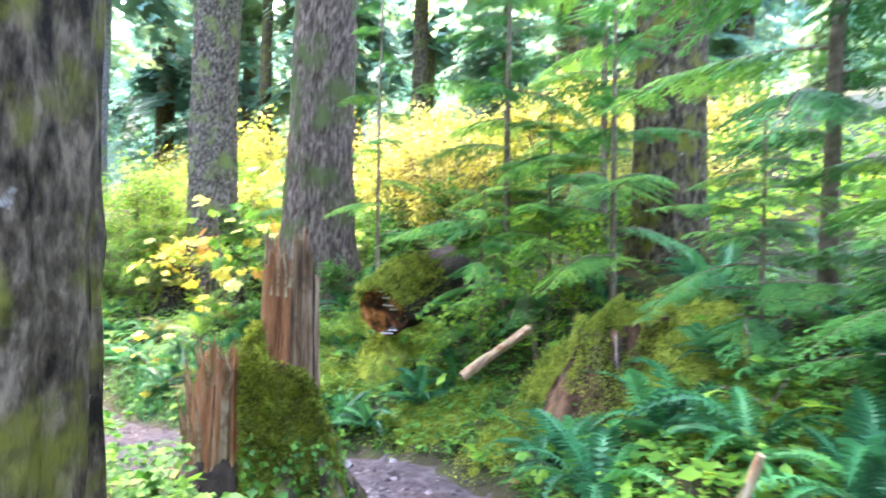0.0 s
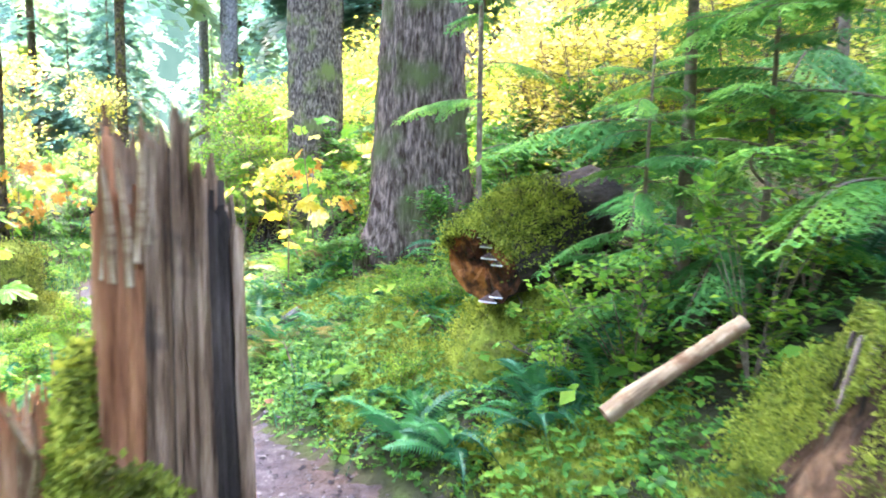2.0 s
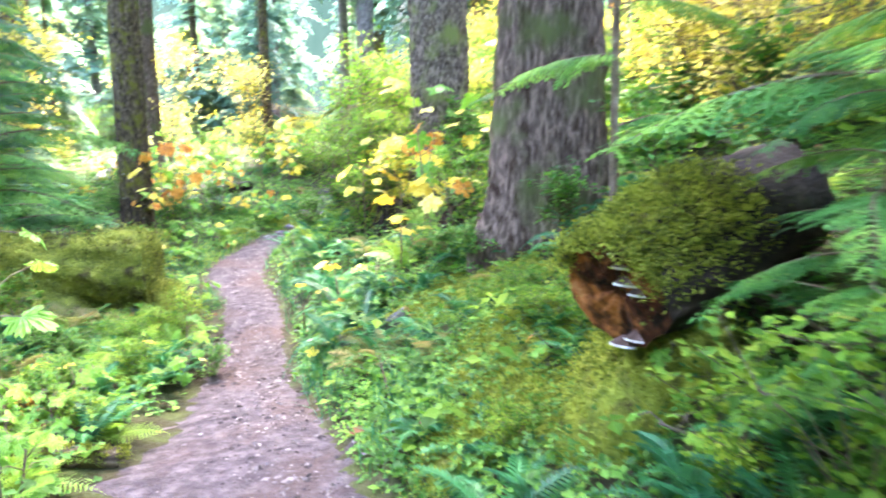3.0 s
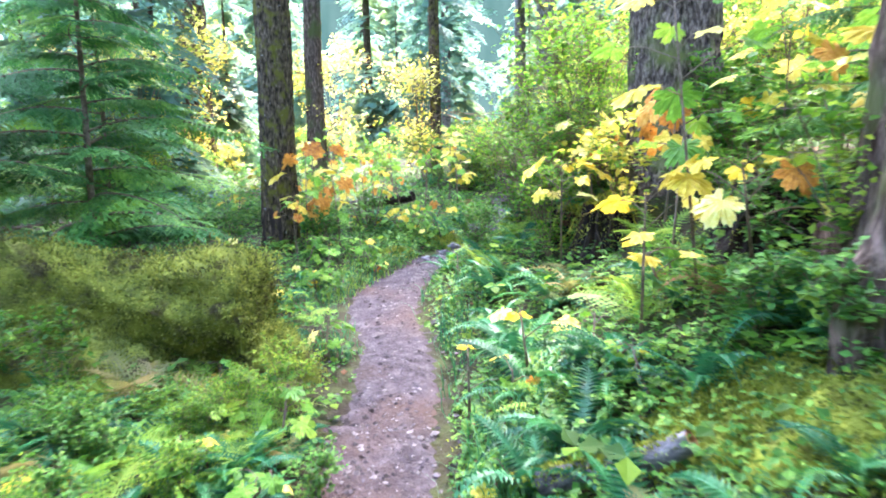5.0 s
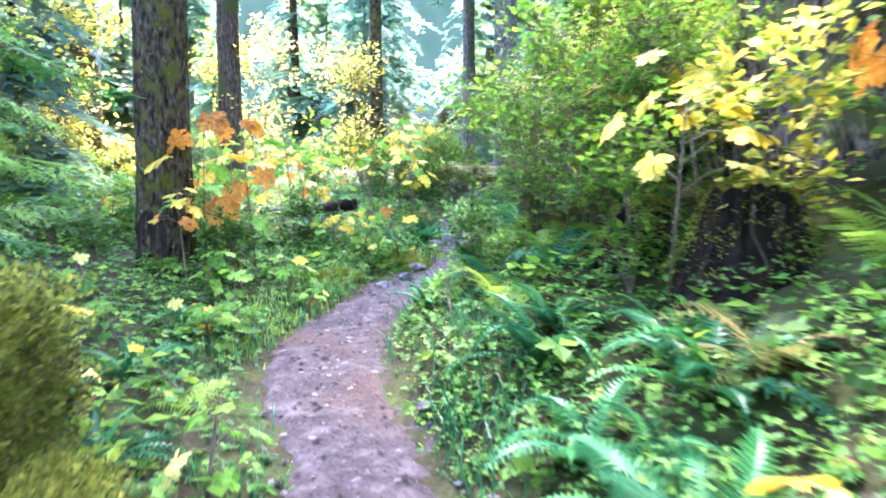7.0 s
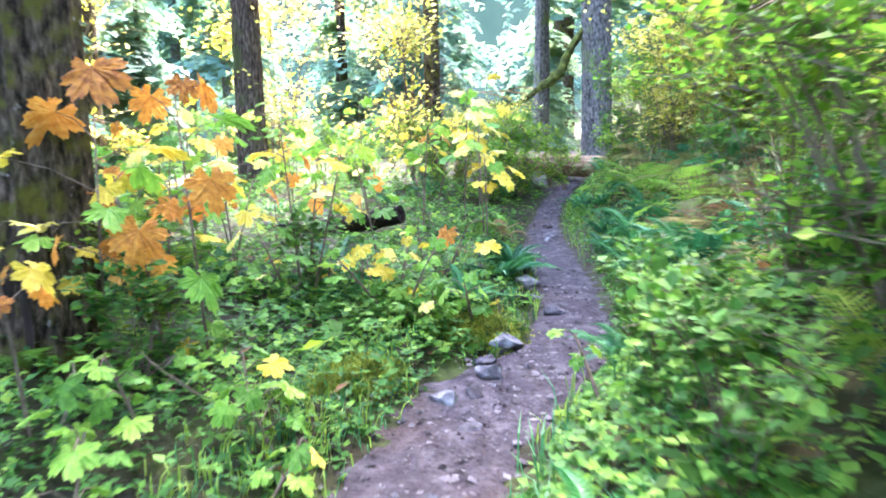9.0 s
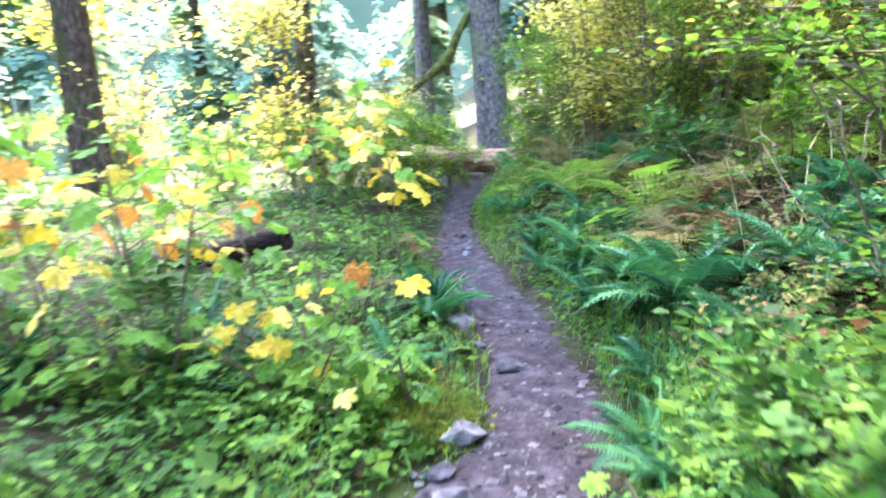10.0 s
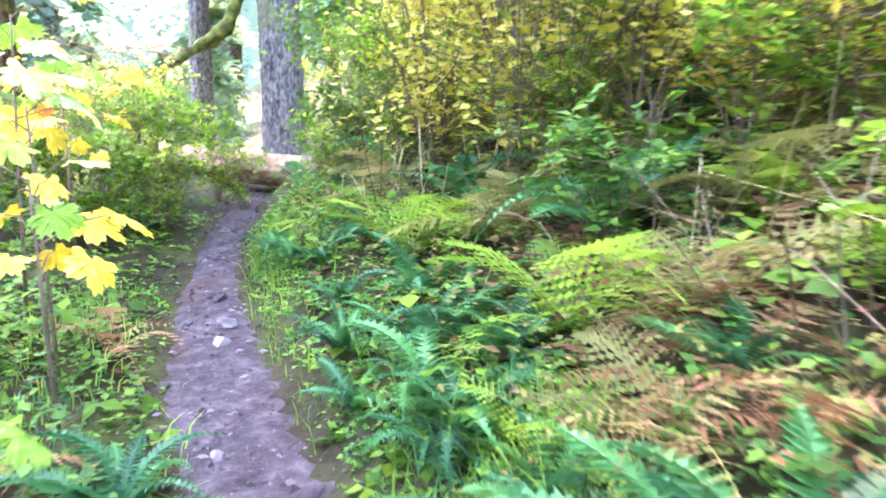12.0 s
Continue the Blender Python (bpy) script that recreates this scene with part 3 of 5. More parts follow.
# the depth of the wood
for k in range(14):
    ang, dist = -1.95 + 2.9 * (k + r.uniform(0, 0.8)) / 14, r.uniform(30, 50)
    x, y = -4 + dist * math.sin(ang), 9 + dist * math.cos(ang)
    th = copy_thing((FAR + YOUNG)[int(r.integers(7))], pose(x, y, gz(x, y) - 0.2, 0, 0, r.uniform(0, 360)))
    th.scale = (1.25, 1.25, 1.25)
# trees behind the walker and to the sides close the wood
for x, y in ((4.5, -2), (-4, -3.5), (7, 3), (-6.5, 2.5), (0, -8), (9, 9), (-9.5, -4), (5, -9), (-3.8, 3.2), (11, 15), (-13, 3), (-16, 8.5), (-9.8, 6.2)):
    copy_thing(FAR[int(r.integers(4))], pose(x, y, gz(x, y) - 0.2, 0, 0, r.uniform(0, 360)))

# unseen young conifers added to block sky light from the right
for k, (x, y) in enumerate(((4.6, 5.2), (3.6, 2.6))):
    copy_thing(YOUNG[k % 3], pose(x, y, gz(x, y) - 0.2, 0, 0, 50 * k))

# young hemlocks
sapling(0.20, 9.75, 4.2, 0.04, 0.9, "young hemlock with flat layered sprays beside the rotten log", 1, 0.7, 30)
sapling(1.95, 7.6, 4.6, 0.05, 1.15, "young hemlock with dark drooping boughs on the bank", 2, 1.0, 32)
sapling(-0.95, 9.75, 4.5, 0.022, 0.42, "thin upright hemlock sapling with few twigs", 3, 1.2, 18)
sapling(1.05, 9.25, 3.0, 0.03, 0.75, "young hemlock with flat layered sprays on the bank", 4, 0.3, 20)
sapling(1.2, 11.6, 5.0, 0.05, 1.5, "tall young hemlock on the slope", 5, 0.5, 22)
sapling(-8.9, 10.5, 4.5, 0.045, 1.5, "young hemlock with soft green boughs behind the mossy log", 6, 0.2, 56)
sapling(-10.4, 9.2, 5.0, 0.05, 1.6, "young hemlock with soft green boughs", 7, 0.3, 50)
sapling(-8.0, 8.4, 3.8, 0.04, 1.3, "young hemlock with soft green boughs", 8, 0.2, 44)
sapling(-12.6, 11.6, 5.0, 0.05, 1.7, "young hemlock in the shade of taller trees", 9, 0.3, 46)
sapling(-3.1, 13.6, 2.6, 0.03, 0.9, "small hemlock among yellow shrubs", 10, 0.2, 30)
sapling(0.02, 9.3, 1.5, 0.015, 0.55, "small hemlock seedling against the rotten log", 11, 0.2, 22)
sapling(0.55, 9.5, 1.9, 0.02, 0.7, "small hemlock seedling against the rotten log", 12, 0.2, 22)
sapling(1.85, 6.45, 1.2, 0.012, 0.55, "small hemlock seedling among ferns", 13, 0.15, 22)
sapling(2.2, 7.1, 1.5, 0.015, 0.65, "small hemlock seedling among ferns", 14, 0.15, 24)
sapling(1.65, 7.75, 1.3, 0.015, 0.6, "small hemlock seedling beside the rotten stump", 15, 0.15, 22)
for k, (x, y, rr, mat) in enumerate(((-16.0, 21.2, 0.15, "bark_mossy"), (-17.5, 26.5, 0.2, "bark_pale"), (-12.2, 27.5, 0.2, "bark_grey"), (-9.0, 25.5, 0.22, "bark_mossy"), (-2.6, 20.5, 0.2, "bark_grey"), (1.2, 17.5, 0.22, "bark_mossy"))):
    big_tree(x, y, rr, mat, "slim forest trunk among the undergrowth", seed=90 + k, boughs=60, crown_low=7.0)


# ---- dead wood and stones ----
def fuzz(points, normals, size, seed):
    """Short moss leaves standing on a surface."""
    r = np.random.default_rng(seed)
    n = len(points)
    m = frames(normals + 0.7 * r.normal(size=(n, 3)), r.normal(size=(n, 3)))
    sc = size * r.uniform(0.6, 1.5, n)
    return scatter(KITE_V, KITE_F, m * np.stack([sc * 0.55, sc, sc], 1)[:, None, :], points)


def moss_mound(x, y, rx, ry, h, seed, label="rounded hummock of yellow-green moss", mat="moss", count=11000):
    r = np.random.default_rng(seed)
    nu, nv = 44, 13
    v, f = [], []
    for i in range(nv):
        e = i / (nv - 1) * math.pi / 2
        for j in range(nu):
            a = j / nu * 2 * math.pi
            k = 1 + 0.14 * math.sin(3 * a + seed) + 0.1 * math.sin(5 * a + 2 * e + seed * 2)
            px, py = rx * k * math.cos(a) * math.cos(e), ry * k * math.sin(a) * math.cos(e)
            v.append((px, py, h * math.sin(e) * (1 + 0.12 * math.sin(7 * a) * math.cos(e)) + gz(x + px, y + py) - gz(x, y) - 0.05 + r.normal() * 0.014))
    for i in range(nv - 1):
        for j in range(nu):
            k = (j + 1) % nu
            f.append((i * nu + j, i * nu + k, (i + 1) * nu + k, (i + 1) * nu + j))
    th = thing("moss_mound", pose(x, y, gz(x, y)), label, "moss", "moss hummocks")
    part("body", mesh_of("body", v, f, mat, True), th)
    V = np.array(v)
    pick = r.integers(0, len(V) - nu, count)
    p = V[pick] + r.normal(size=(count, 3)) * (0.04, 0.04, 0.012)
    nrm = V[pick] / np.array((rx * rx, ry * ry, h * h))
    nrm /= np.linalg.norm(nrm, axis=1, keepdims=True) + 1e-6
    tagged(part("moss_leaves", mesh_of("moss_leaves", *fuzz(p, nrm, 0.018, seed), mat), th), kind="stuff")
    return th


def log(name, a, b, ra, rb, mat, label, seed=0, face="wood_rot", moss=0, sides=22, wob=0.04, tuft=0.018, rough=0.045, moss_to=1.0):
    """A fallen log from a to b, built along its own z: uneven body, two sawn or broken faces, moss on its back."""
    r = np.random.default_rng(seed)
    way = Vector(b) - Vector(a)
    n, length = 16, way.length
    turn = way.to_track_quat("Z", "Y").to_matrix()
    s = np.linspace(0, 1, n)
    c = np.stack([wob * (np.sin(3 * s + seed) - math.sin(seed)), wob * (np.cos(4 * s + seed) - math.cos(seed)), length * s], 1)
    rad = (ra + (rb - ra) * s) * (1 + 0.05 * np.sin(9 * s + seed))
    th = thing(name, Matrix.Translation(a) @ turn.to_4x4(), label, "log")
    v, f = tube(c, rad, sides, rough, seed, cap=False)
    part("body", mesh_of("body", v, f, mat, True), th)
    for e, ring in ((-1, v[:sides]), (1, v[-sides:])):
        axis = np.array((0, 0, e), float)
        mid = ring.mean(0)
        fv, ff = [mid - axis * 0.03], []
        for k in (0.35, 0.7, 1.0):
            fv += list(mid + (ring - mid) * k + axis * r.uniform(-0.02, 0.012, (sides, 1)) * (k < 1) * min(1, ra * 6))
        for j in range(sides):
            q = (j + 1) % sides
            ff.append((0, 1 + j, 1 + q))
            for w in (0, 1):
                ff += [(1 + w * sides + j, 1 + (w + 1) * sides + j, 1 + (w + 1) * sides + q), (1 + w * sides + j, 1 + (w + 1) * sides + q, 1 + w * sides + q)]
        part("end_face", mesh_of("end_face", fv, ff, face, False), th, label="broken end of bare wood")
    if moss:
        k = r.integers(0, len(v), moss * 13)
        nrm = v[k] - np.repeat(c, sides, axis=0)[k]
        nrm /= np.linalg.norm(nrm, axis=1, keepdims=True)
        height = nrm @ np.array(turn)[2]
        keep = height > (r.uniform(-1.1, 0.2, len(k)) if face == "log_moss" else r.uniform(-0.05, 0.75, len(k)))
        keep[keep] = v[k][keep][:, 2] < moss_to * length * r.uniform(0.6, 1.1, keep.sum())
        p = v[k][keep] + r.normal(size=(keep.sum(), 3)) * np.array((0.03, 0.03, 0.08)) * min(1, ra * 3)
        nrm = nrm[keep]
        m = moss // 2  # the rim of the near end, or all of it
        u, w = r.uniform(0, 6.28, m), np.sqrt(r.uniform(0.0 if face == "log_moss" else 0.72, 1.05, m)) * ra
        ring = np.stack([w * np.cos(u), w * np.sin(u), -0.02 + r.uniform(-0.03, 0.01, m)], 1)
        top = (ring @ np.array(turn)[2] > 0.3 * ra) | (face == "log_moss")
        p = np.vstack([p, ring[top]])
        nrm = np.vstack([nrm, ring[top] / ra + (0, 0, -0.7)])
        tagged(part("moss_leaves", mesh_of("moss_leaves", *fuzz(p, nrm, tuft, seed), "log_moss" if face == "log_moss" else "moss"), th, label="fur of bright moss"), kind="stuff")
    return th


def jagged_shell(name, radius, height, top, mat, seed, base_grow=0.35, thick=0.05, sides=56, span=(0.0, 1.0), z0=-0.15):
    """A standing shell of broken trunk: outer and inner wall meeting in a jagged edge. top(angle 0..1) gives the edge's height."""
    r = np.random.default_rng(seed)
    nz = 22
    u = np.linspace(span[0], span[1], sides)
    a = 2 * np.pi * u
    edge = np.array([top(q) for q in u]) + 0.018 * r.normal(size=sides)
    ridge = 0.05 * np.sin(17 * a + seed) + 0.035 * np.sin(29 * a + 2 * seed) + 0.03 * r.normal(size=sides)
    v = []
    for wall in (0, 1):
        for i in range(nz):
            z = z0 + (edge - z0) * (i / (nz - 1))
            rad = radius * (1 + base_grow * np.clip(1 - z / height, 0, 1.3) ** 1.6 + ridge + 0.012 * r.normal(size=sides))
            rad = rad - wall * thick * (1 - 0.75 * i / (nz - 1))
            v.append(np.stack([rad * np.cos(a), rad * np.sin(a), z], 1))
    v = np.concatenate(v)
    f = []
    for wall in (0, 1):
        o = wall * nz * sides
        for i in range(nz - 1):
            for j in range(sides - 1):
                q = (o + i * sides + j, o + i * sides + j + 1, o + (i + 1) * sides + j + 1, o + (i + 1) * sides + j)
                f.append(q if wall == 0 else q[::-1])
    t0, t1 = (nz - 1) * sides, (2 * nz - 1) * sides
    for j in range(sides - 1):
        f.append((t0 + j, t0 + j + 1, t1 + j + 1, t1 + j))
    for j in (0, sides - 1):
        for i in range(nz - 1):
            f.append((i * sides + j, (i + 1) * sides + j, (nz + i + 1) * sides + j, (nz + i) * sides + j))
    return mesh_of(name, v, f, mat, False)


def broken_stump():
    x, y = -0.70, 7.02
    z = 0.60
    th = thing("broken_stump", pose(x, y, z), "splintered broken stump, orange rotten wood above a mossy foot", "stump")

    def edge(u):  # u = 0.25 faces away, 0.85 faces the walker
        d = min((u - 0.86) % 1.0, (0.86 - u) % 1.0)
        notch = min((u - 0.76) % 1.0, (0.76 - u) % 1.0)
        return 1.29 + 0.12 * max(0, 1 - d / 0.09) - 0.06 * max(0, 1 - notch / 0.03) - 0.06 * max(0, d - 0.2)
    part("shell", jagged_shell("shell", 0.102, 1.3, lambda u: edge(u) - 0.09, "wood_dark", 3, 0.5), th, label="dark inner wood behind the cracks")
    rs = np.random.default_rng(33)
    cut = np.cumsum(rs.uniform(0.04, 0.12, 30))
    cut = cut[cut < 1.0]
    for k, (u0, u1) in enumerate(zip(cut[:-1], cut[1:])):  # split slabs with dark cracks between them
        rot = 0.55 < u0 < 0.81
        drop = rs.uniform(0.0, 0.05) if rs.uniform() < 0.7 else rs.uniform(0.06, 0.14)
        slope = rs.uniform(-1.6, 1.6)
        me = jagged_shell("wood_slab", 0.117 + rs.uniform(0, 0.008), 1.3, lambda u: edge(u) - drop + slope * (u - u0), "wood_rot" if rot else "wood_grey", 200 + k, 0.5, 0.035, 18, (u0, u1 - rs.uniform(0.002, 0.008)))
        part("wood_slab", me, th, label="orange rotten slab of wood" if rot else "weathered grey-brown slab of wood")
    part("core", mesh_of("core", *tube([(0, 0, -0.1), (0.01, 0, 0.5), (0.02, 0.02, 0.95)], (0.12, 0.09, 0.05), 14, 0.12, 4), "wood_dark"), th)
    side = part("snag", jagged_shell("snag", 0.122, 0.8, lambda u: 0.60 + 0.06 * math.sin(31 * u), "wood_dark", 8, 0.55, sides=44), th, pose(-0.30, 0.0, 0.0), "short snag of splintered red-brown wood")
    cut = np.cumsum(rs.uniform(0.02, 0.06, 40))
    cut = cut[cut < 1.02]
    for k, (u0, u1) in enumerate(zip(cut[:-1], cut[1:])):
        tip, slope = rs.uniform(0.62, 0.82), rs.uniform(-3, 3)
        me = jagged_shell("wood_slab", 0.136 + rs.uniform(-0.004, 0.008), 0.8, lambda u: tip + slope * (u - u0), "wood_pale" if rs.uniform() < 0.22 else "wood_rot", 300 + k, 0.55, 0.03, 7, (u0, u1 - rs.uniform(0.003, 0.01)), 0.06)
        part("wood_slab", me, side)
    part("rotten_base", mesh_of("rotten_base", *tube([(-0.32, -0.02, -0.15), (-0.31, -0.02, 0.05), (-0.30, -0.01, 0.2), (-0.30, 0, 0.3)], (0.32, 0.27, 0.22, 0.16), 20, 0.1, 6), "wood_dark", True), th, label="black rotten wood at the foot")
    r = np.random.default_rng(12)
    sp = mesh_of("splinter", *tube([(0, 0, 0), (0.006, 0, 0.5), (0.0, 0.006, 1.0)], (0.014, 0.01, 0.001), 5, 0.2, 1), "wood_pale")
    for k in range(26):
        a = r.uniform(0, 6.28)
        s = part("splinter", sp, side, pose(0.12 * math.cos(a), 0.12 * math.sin(a), 0.60, r.uniform(-24, 24), r.uniform(-24, 24), 0))
        s.scale = (0.9, 0.9, r.uniform(0.16, 0.3))
    for k in range(16):  # splinters split away down its outer side
        a = r.uniform(2.7, 4.4)
        s = part("splinter", sp, side, pose(0.17 * math.cos(a), 0.17 * math.sin(a), r.uniform(0.1, 0.4), r.uniform(-10, 10), r.uniform(-16, 2), 0))
        s.scale = (1.1, 1.1, r.uniform(0.22, 0.42))
    for k in range(9):
        a = r.uniform(3.4, 5.2)
        s = part("splinter", sp, th, pose(0.12 * math.cos(a), 0.12 * math.sin(a), edge(a / 6.283) - 0.22, r.uniform(-5, 5), r.uniform(-5, 5), 0))
        s.scale = (0.8, 0.8, r.uniform(0.2, 0.3))
    for k, (ax, ay, h) in enumerate(((-0.62, -0.18, 0.32), (-0.20, -0.28, 0.2), (-0.7, 0.1, 0.25))):
        part("torn_strip", mesh_of("torn_strip", *tube([(ax, ay, -0.1), (ax + 0.1, ay + 0.05, h * 0.6), (ax + 0.24, ay + 0.1, h)], (0.03, 0.02, 0.006), 6, 0.2, k), "wood_pale", True), th)
    # moss on the foot: a swelling with leaves on it
    n = 46000
    a = r.uniform(3.4, 7.2, n)
    u = a / 6.283
    limit = np.interp(u, (0.54, 0.6, 0.76, 0.84, 0.95, 1.15), (0.5, 0.88, 0.86, 0.72, 0.5, 0.28)) + 0.08 * np.sin(23 * u)
    h = -0.1 + (limit + 0.1) * r.uniform(size=n)
    rad = 0.135 * (1 + 0.5 * np.clip(1 - h / 1.3, 0, 1.3) ** 1.6) + r.uniform(0.0, 0.055, n) + 0.02 * np.sin(7 * a + 9 * h) + 0.10 * np.exp(-(h + 0.1) / 0.16)
    p = np.stack([rad * np.cos(a), rad * np.sin(a), h], 1)
    tagged(part("moss_leaves", mesh_of("moss_leaves", *fuzz(p, np.stack([np.cos(a), np.sin(a), 0.4 + 0 * a], 1), 0.018, 2), "moss"), th, label="thick moss round the foot"), kind="stuff")
    n = 460  # creeping leaves over the foot
    a, h = r.uniform(4.3, 6.9, n), 0.5 * r.uniform(0, 1, n) ** 1.5 - 0.05
    rad = 0.15 * (1 + 0.5 * np.clip(1 - h / 1.3, 0, 1.3) ** 1.6) + 0.06 + 0.10 * np.exp(-(h + 0.1) / 0.16)
    nr = np.stack([np.cos(a), np.sin(a), 0.5 + 0 * a], 1)
    m = frames(r.normal(size=(n, 3)) + (0, 0, -0.6), nr) * (0.03 * r.uniform(0.6, 1.3, (n, 1)))[:, None, :]
    iv, ivf = scatter(KITE_V, KITE_F, m, np.stack([rad * np.cos(a), rad * np.sin(a), h], 1))
    tagged(part("creeper_leaves", mesh_of("creeper_leaves", iv, ivf, "cover"), th, label="small green creeper leaves"), kind="stuff")
    for k, (ang, ln) in enumerate(((-0.35, 0.55), (-1.2, 0.5), (3.6, 0.45), (0.6, 0.4))):
        c, s = math.cos(ang), math.sin(ang)
        part("root", mesh_of("root", *tube([(0.12 * c, 0.12 * s, 0.45), (0.24 * c, 0.24 * s, 0.2), (0.36 * c, 0.36 * s, 0.04), (ln * c, ln * s, -0.12)], (0.06, 0.055, 0.05, 0.03), 10, 0.12, k), "bark_mossy", True), th, label="mossy root")
    return th


broken_stump()

# rotten mossy log with bracket fungi at its broken end
LOG_A = np.array((-0.80, 9.36, 1.40))
ROT = log("mossy_log", LOG_A, (-0.38, 10.5, 1.62), 0.25, 0.30, "wood_dark", "rotten log, mossy on top, with orange heartwood and bracket fungi", 4, "hollow", 9000, moss_to=0.5)


def bracket(w, seed):
    n = 12
    v, f = [(0, 0, 0.02), (0, 0, -0.03)], []
    for j in range(n + 1):
        a = math.pi * j / n
        v += [(w * math.cos(a), w * 0.8 * math.sin(a), -0.018), (w * 1.02 * math.cos(a), w * 0.84 * math.sin(a), -0.026)]
    for j in range(n):
        f += [(0, 2 + 2 * j, 4 + 2 * j), (1, 5 + 2 * j, 3 + 2 * j)]
    rim = [(2 + 2 * j, 3 + 2 * j, 5 + 2 * j, 4 + 2 * j) for j in range(n)]
    return mesh_of("bracket_fungus", v, f, "fungus", True), mesh_of("rim", v, rim, "fungus_rim", True)


for dx, dz, w in ((0.02, 0.17, 0.03), (0.05, 0.12, 0.04), (0.07, 0.06, 0.05), (0.12, 0.03, 0.035), (0.07, -0.17, 0.055), (0.12, -0.14, 0.04)):
    cap, rim = bracket(w, 1)
    b = part("bracket_fungus", cap, ROT, ROT.matrix_basis.to_3x3().inverted().to_4x4() @ pose(dx * 0.95 - 0.012, -dx * 0.28 - 0.02, dz, 8, 0, 164), "brown bracket fungus with a white rim")
    part("rim", rim, b)

log("bare_log", (0.01, 8.16, 1.10), (0.42, 8.40, 1.42), 0.033, 0.028, "wood_pale", "short pale barkless log lying on the mossy bank", 6, "wood_pale", sides=14, wob=0.01)
log("fallen_branch", (-3.52, 10.75, 0.36), (-3.0, 10.97, 0.66), 0.05, 0.045, "bark_pale", "lichen-spotted fallen branch with a broken orange end", 7, "wood_rot", 250, 12, 0.02)
log("mossy_log", (-6.25, 10.85, 0.66), (-8.2, 9.0, 0.74), 0.34, 0.40, "log_moss", "thick fallen log wholly furred with moss", 8, "log_moss", 4500, 30, tuft=0.024, rough=0.1)
# end faces take the sun-bright wood colour
log("fallen_log", (-12.5, 21.9, 1.44), (-15.6, 22.8, 1.5), 0.19, 0.22, "wood_pale", "barkless log across the trail, its end coloured as if sunlit", 9, "wood_sun_bright", sides=18)
log("fallen_log", (-12.3, 22.2, 1.40), (-11.2, 22.6, 1.75), 0.17, 0.16, "wood_dark", "dark log beside the trail", 10, "wood_rot", sides=16)
log("mossy_log", (-3.6, 8.9, gz(-3.6, 8.9) + 0.035), (-4.3, 7.7, gz(-4.3, 7.7) + 0.05), 0.07, 0.06, "bark_mossy", "thin mossy log beside the trail", 11, "wood_dark", 500, 12)
log("bleached_branch", (0.95, 5.95, 0.82), (1.07, 6.0, 1.34), 0.022, 0.014, "wood_pale", "bleached broken branch standing from the ferns", 12, "wood_pale", sides=8, wob=0.05)
log("bleached_branch", (-1.22, 6.6, 0.5), (-1.24, 6.62, 0.78), 0.03, 0.02, "wood_pale", "bleached splinter of wood in the ground", 13, "wood_pale", sides=8, wob=0.02)
log("fallen_log", (-13.6, 16.3, 0.75), (-11.9, 17.0, 0.95), 0.11, 0.1, "black_rot_shade", "dark fallen log among the shrubs", 14, "black_rot_shade", sides=14)
log("fallen_log", (-14.5, 14.8, 1.0), (-18.5, 17.5, 1.3), 0.14, 0.1, "bark_pale", "grey fallen trunk among the bushes", 15, "wood_pale", sides=14)


def rotten_stump(x, y, r0, h, label, seed, n=24000, mat="wood_dark"):
    th = thing("rotten_stump", pose(x, y, gz(x, y) - 0.05), label, "stump")
    part("shell", jagged_shell("shell", r0, h, lambda u: h * (0.86 + 0.14 * math.sin(6.28 * u + seed)), mat, seed, 0.7, 0.1), th)
    part("core", mesh_of("core", *tube([(0, 0, 0), (0, 0, h * 0.6), (0, 0, h * 0.82)], (r0, r0 * 0.85, r0 * 0.6), 18, 0.1, seed), "rot_brown"), th)
    r = np.random.default_rng(seed)
    a, q = r.uniform(0, 6.28, n), r.uniform(0, 1, n)
    top = r.uniform(0, 1, n) < 0.5
    z = np.where(top, h * (0.86 + 0.12 * np.sin(3 * a + seed) + 0.3 * (1 - q) * (0.6 + 0.4 * np.sin(5 * a))), h * q)
    rad = np.where(top, r0 * np.sqrt(q), r0 * (1.1 + 1.2 * (1 - z / h) ** 1.6 + 0.16 * np.sin(5 * a + 4 * z) + 0.08 * np.sin(11 * a)))
    keep = top | (np.sin(4 * a + 5 * z + seed) + 0.6 * np.sin(9 * a - 14 * z) > 0.1 - 1.3 * z / h)
    p = np.stack([rad * np.cos(a), rad * np.sin(a), z], 1)[keep]
    nr = np.stack([np.cos(a), np.sin(a), np.where(top, 2.0, 0.3)], 1)[keep]
    tagged(part("moss_leaves", mesh_of("moss_leaves", *fuzz(p, nr, 0.015, seed), "moss"), th, label="hanging moss"), kind="stuff")
    for k in range(22 if n > 20000 else 6):  # bare roots hanging down the rotten side
        b = r.uniform(0, 6.28)
        o = r0 * r.uniform(1.1, 1.25)
        pts = [(o * (1 + 0.25 * q) * math.cos(b + 0.2 * q * r.normal()), o * (1 + 0.25 * q) * math.sin(b), h * (0.85 - 0.8 * q)) for q in (0, 0.35, 0.7, 1)]
        part("root", mesh_of("root", *tube(pts, (0.008, 0.007, 0.006, 0.003), 5), "stem" if k % 3 and n > 20000 else "wood_dark", True), th)
    return th


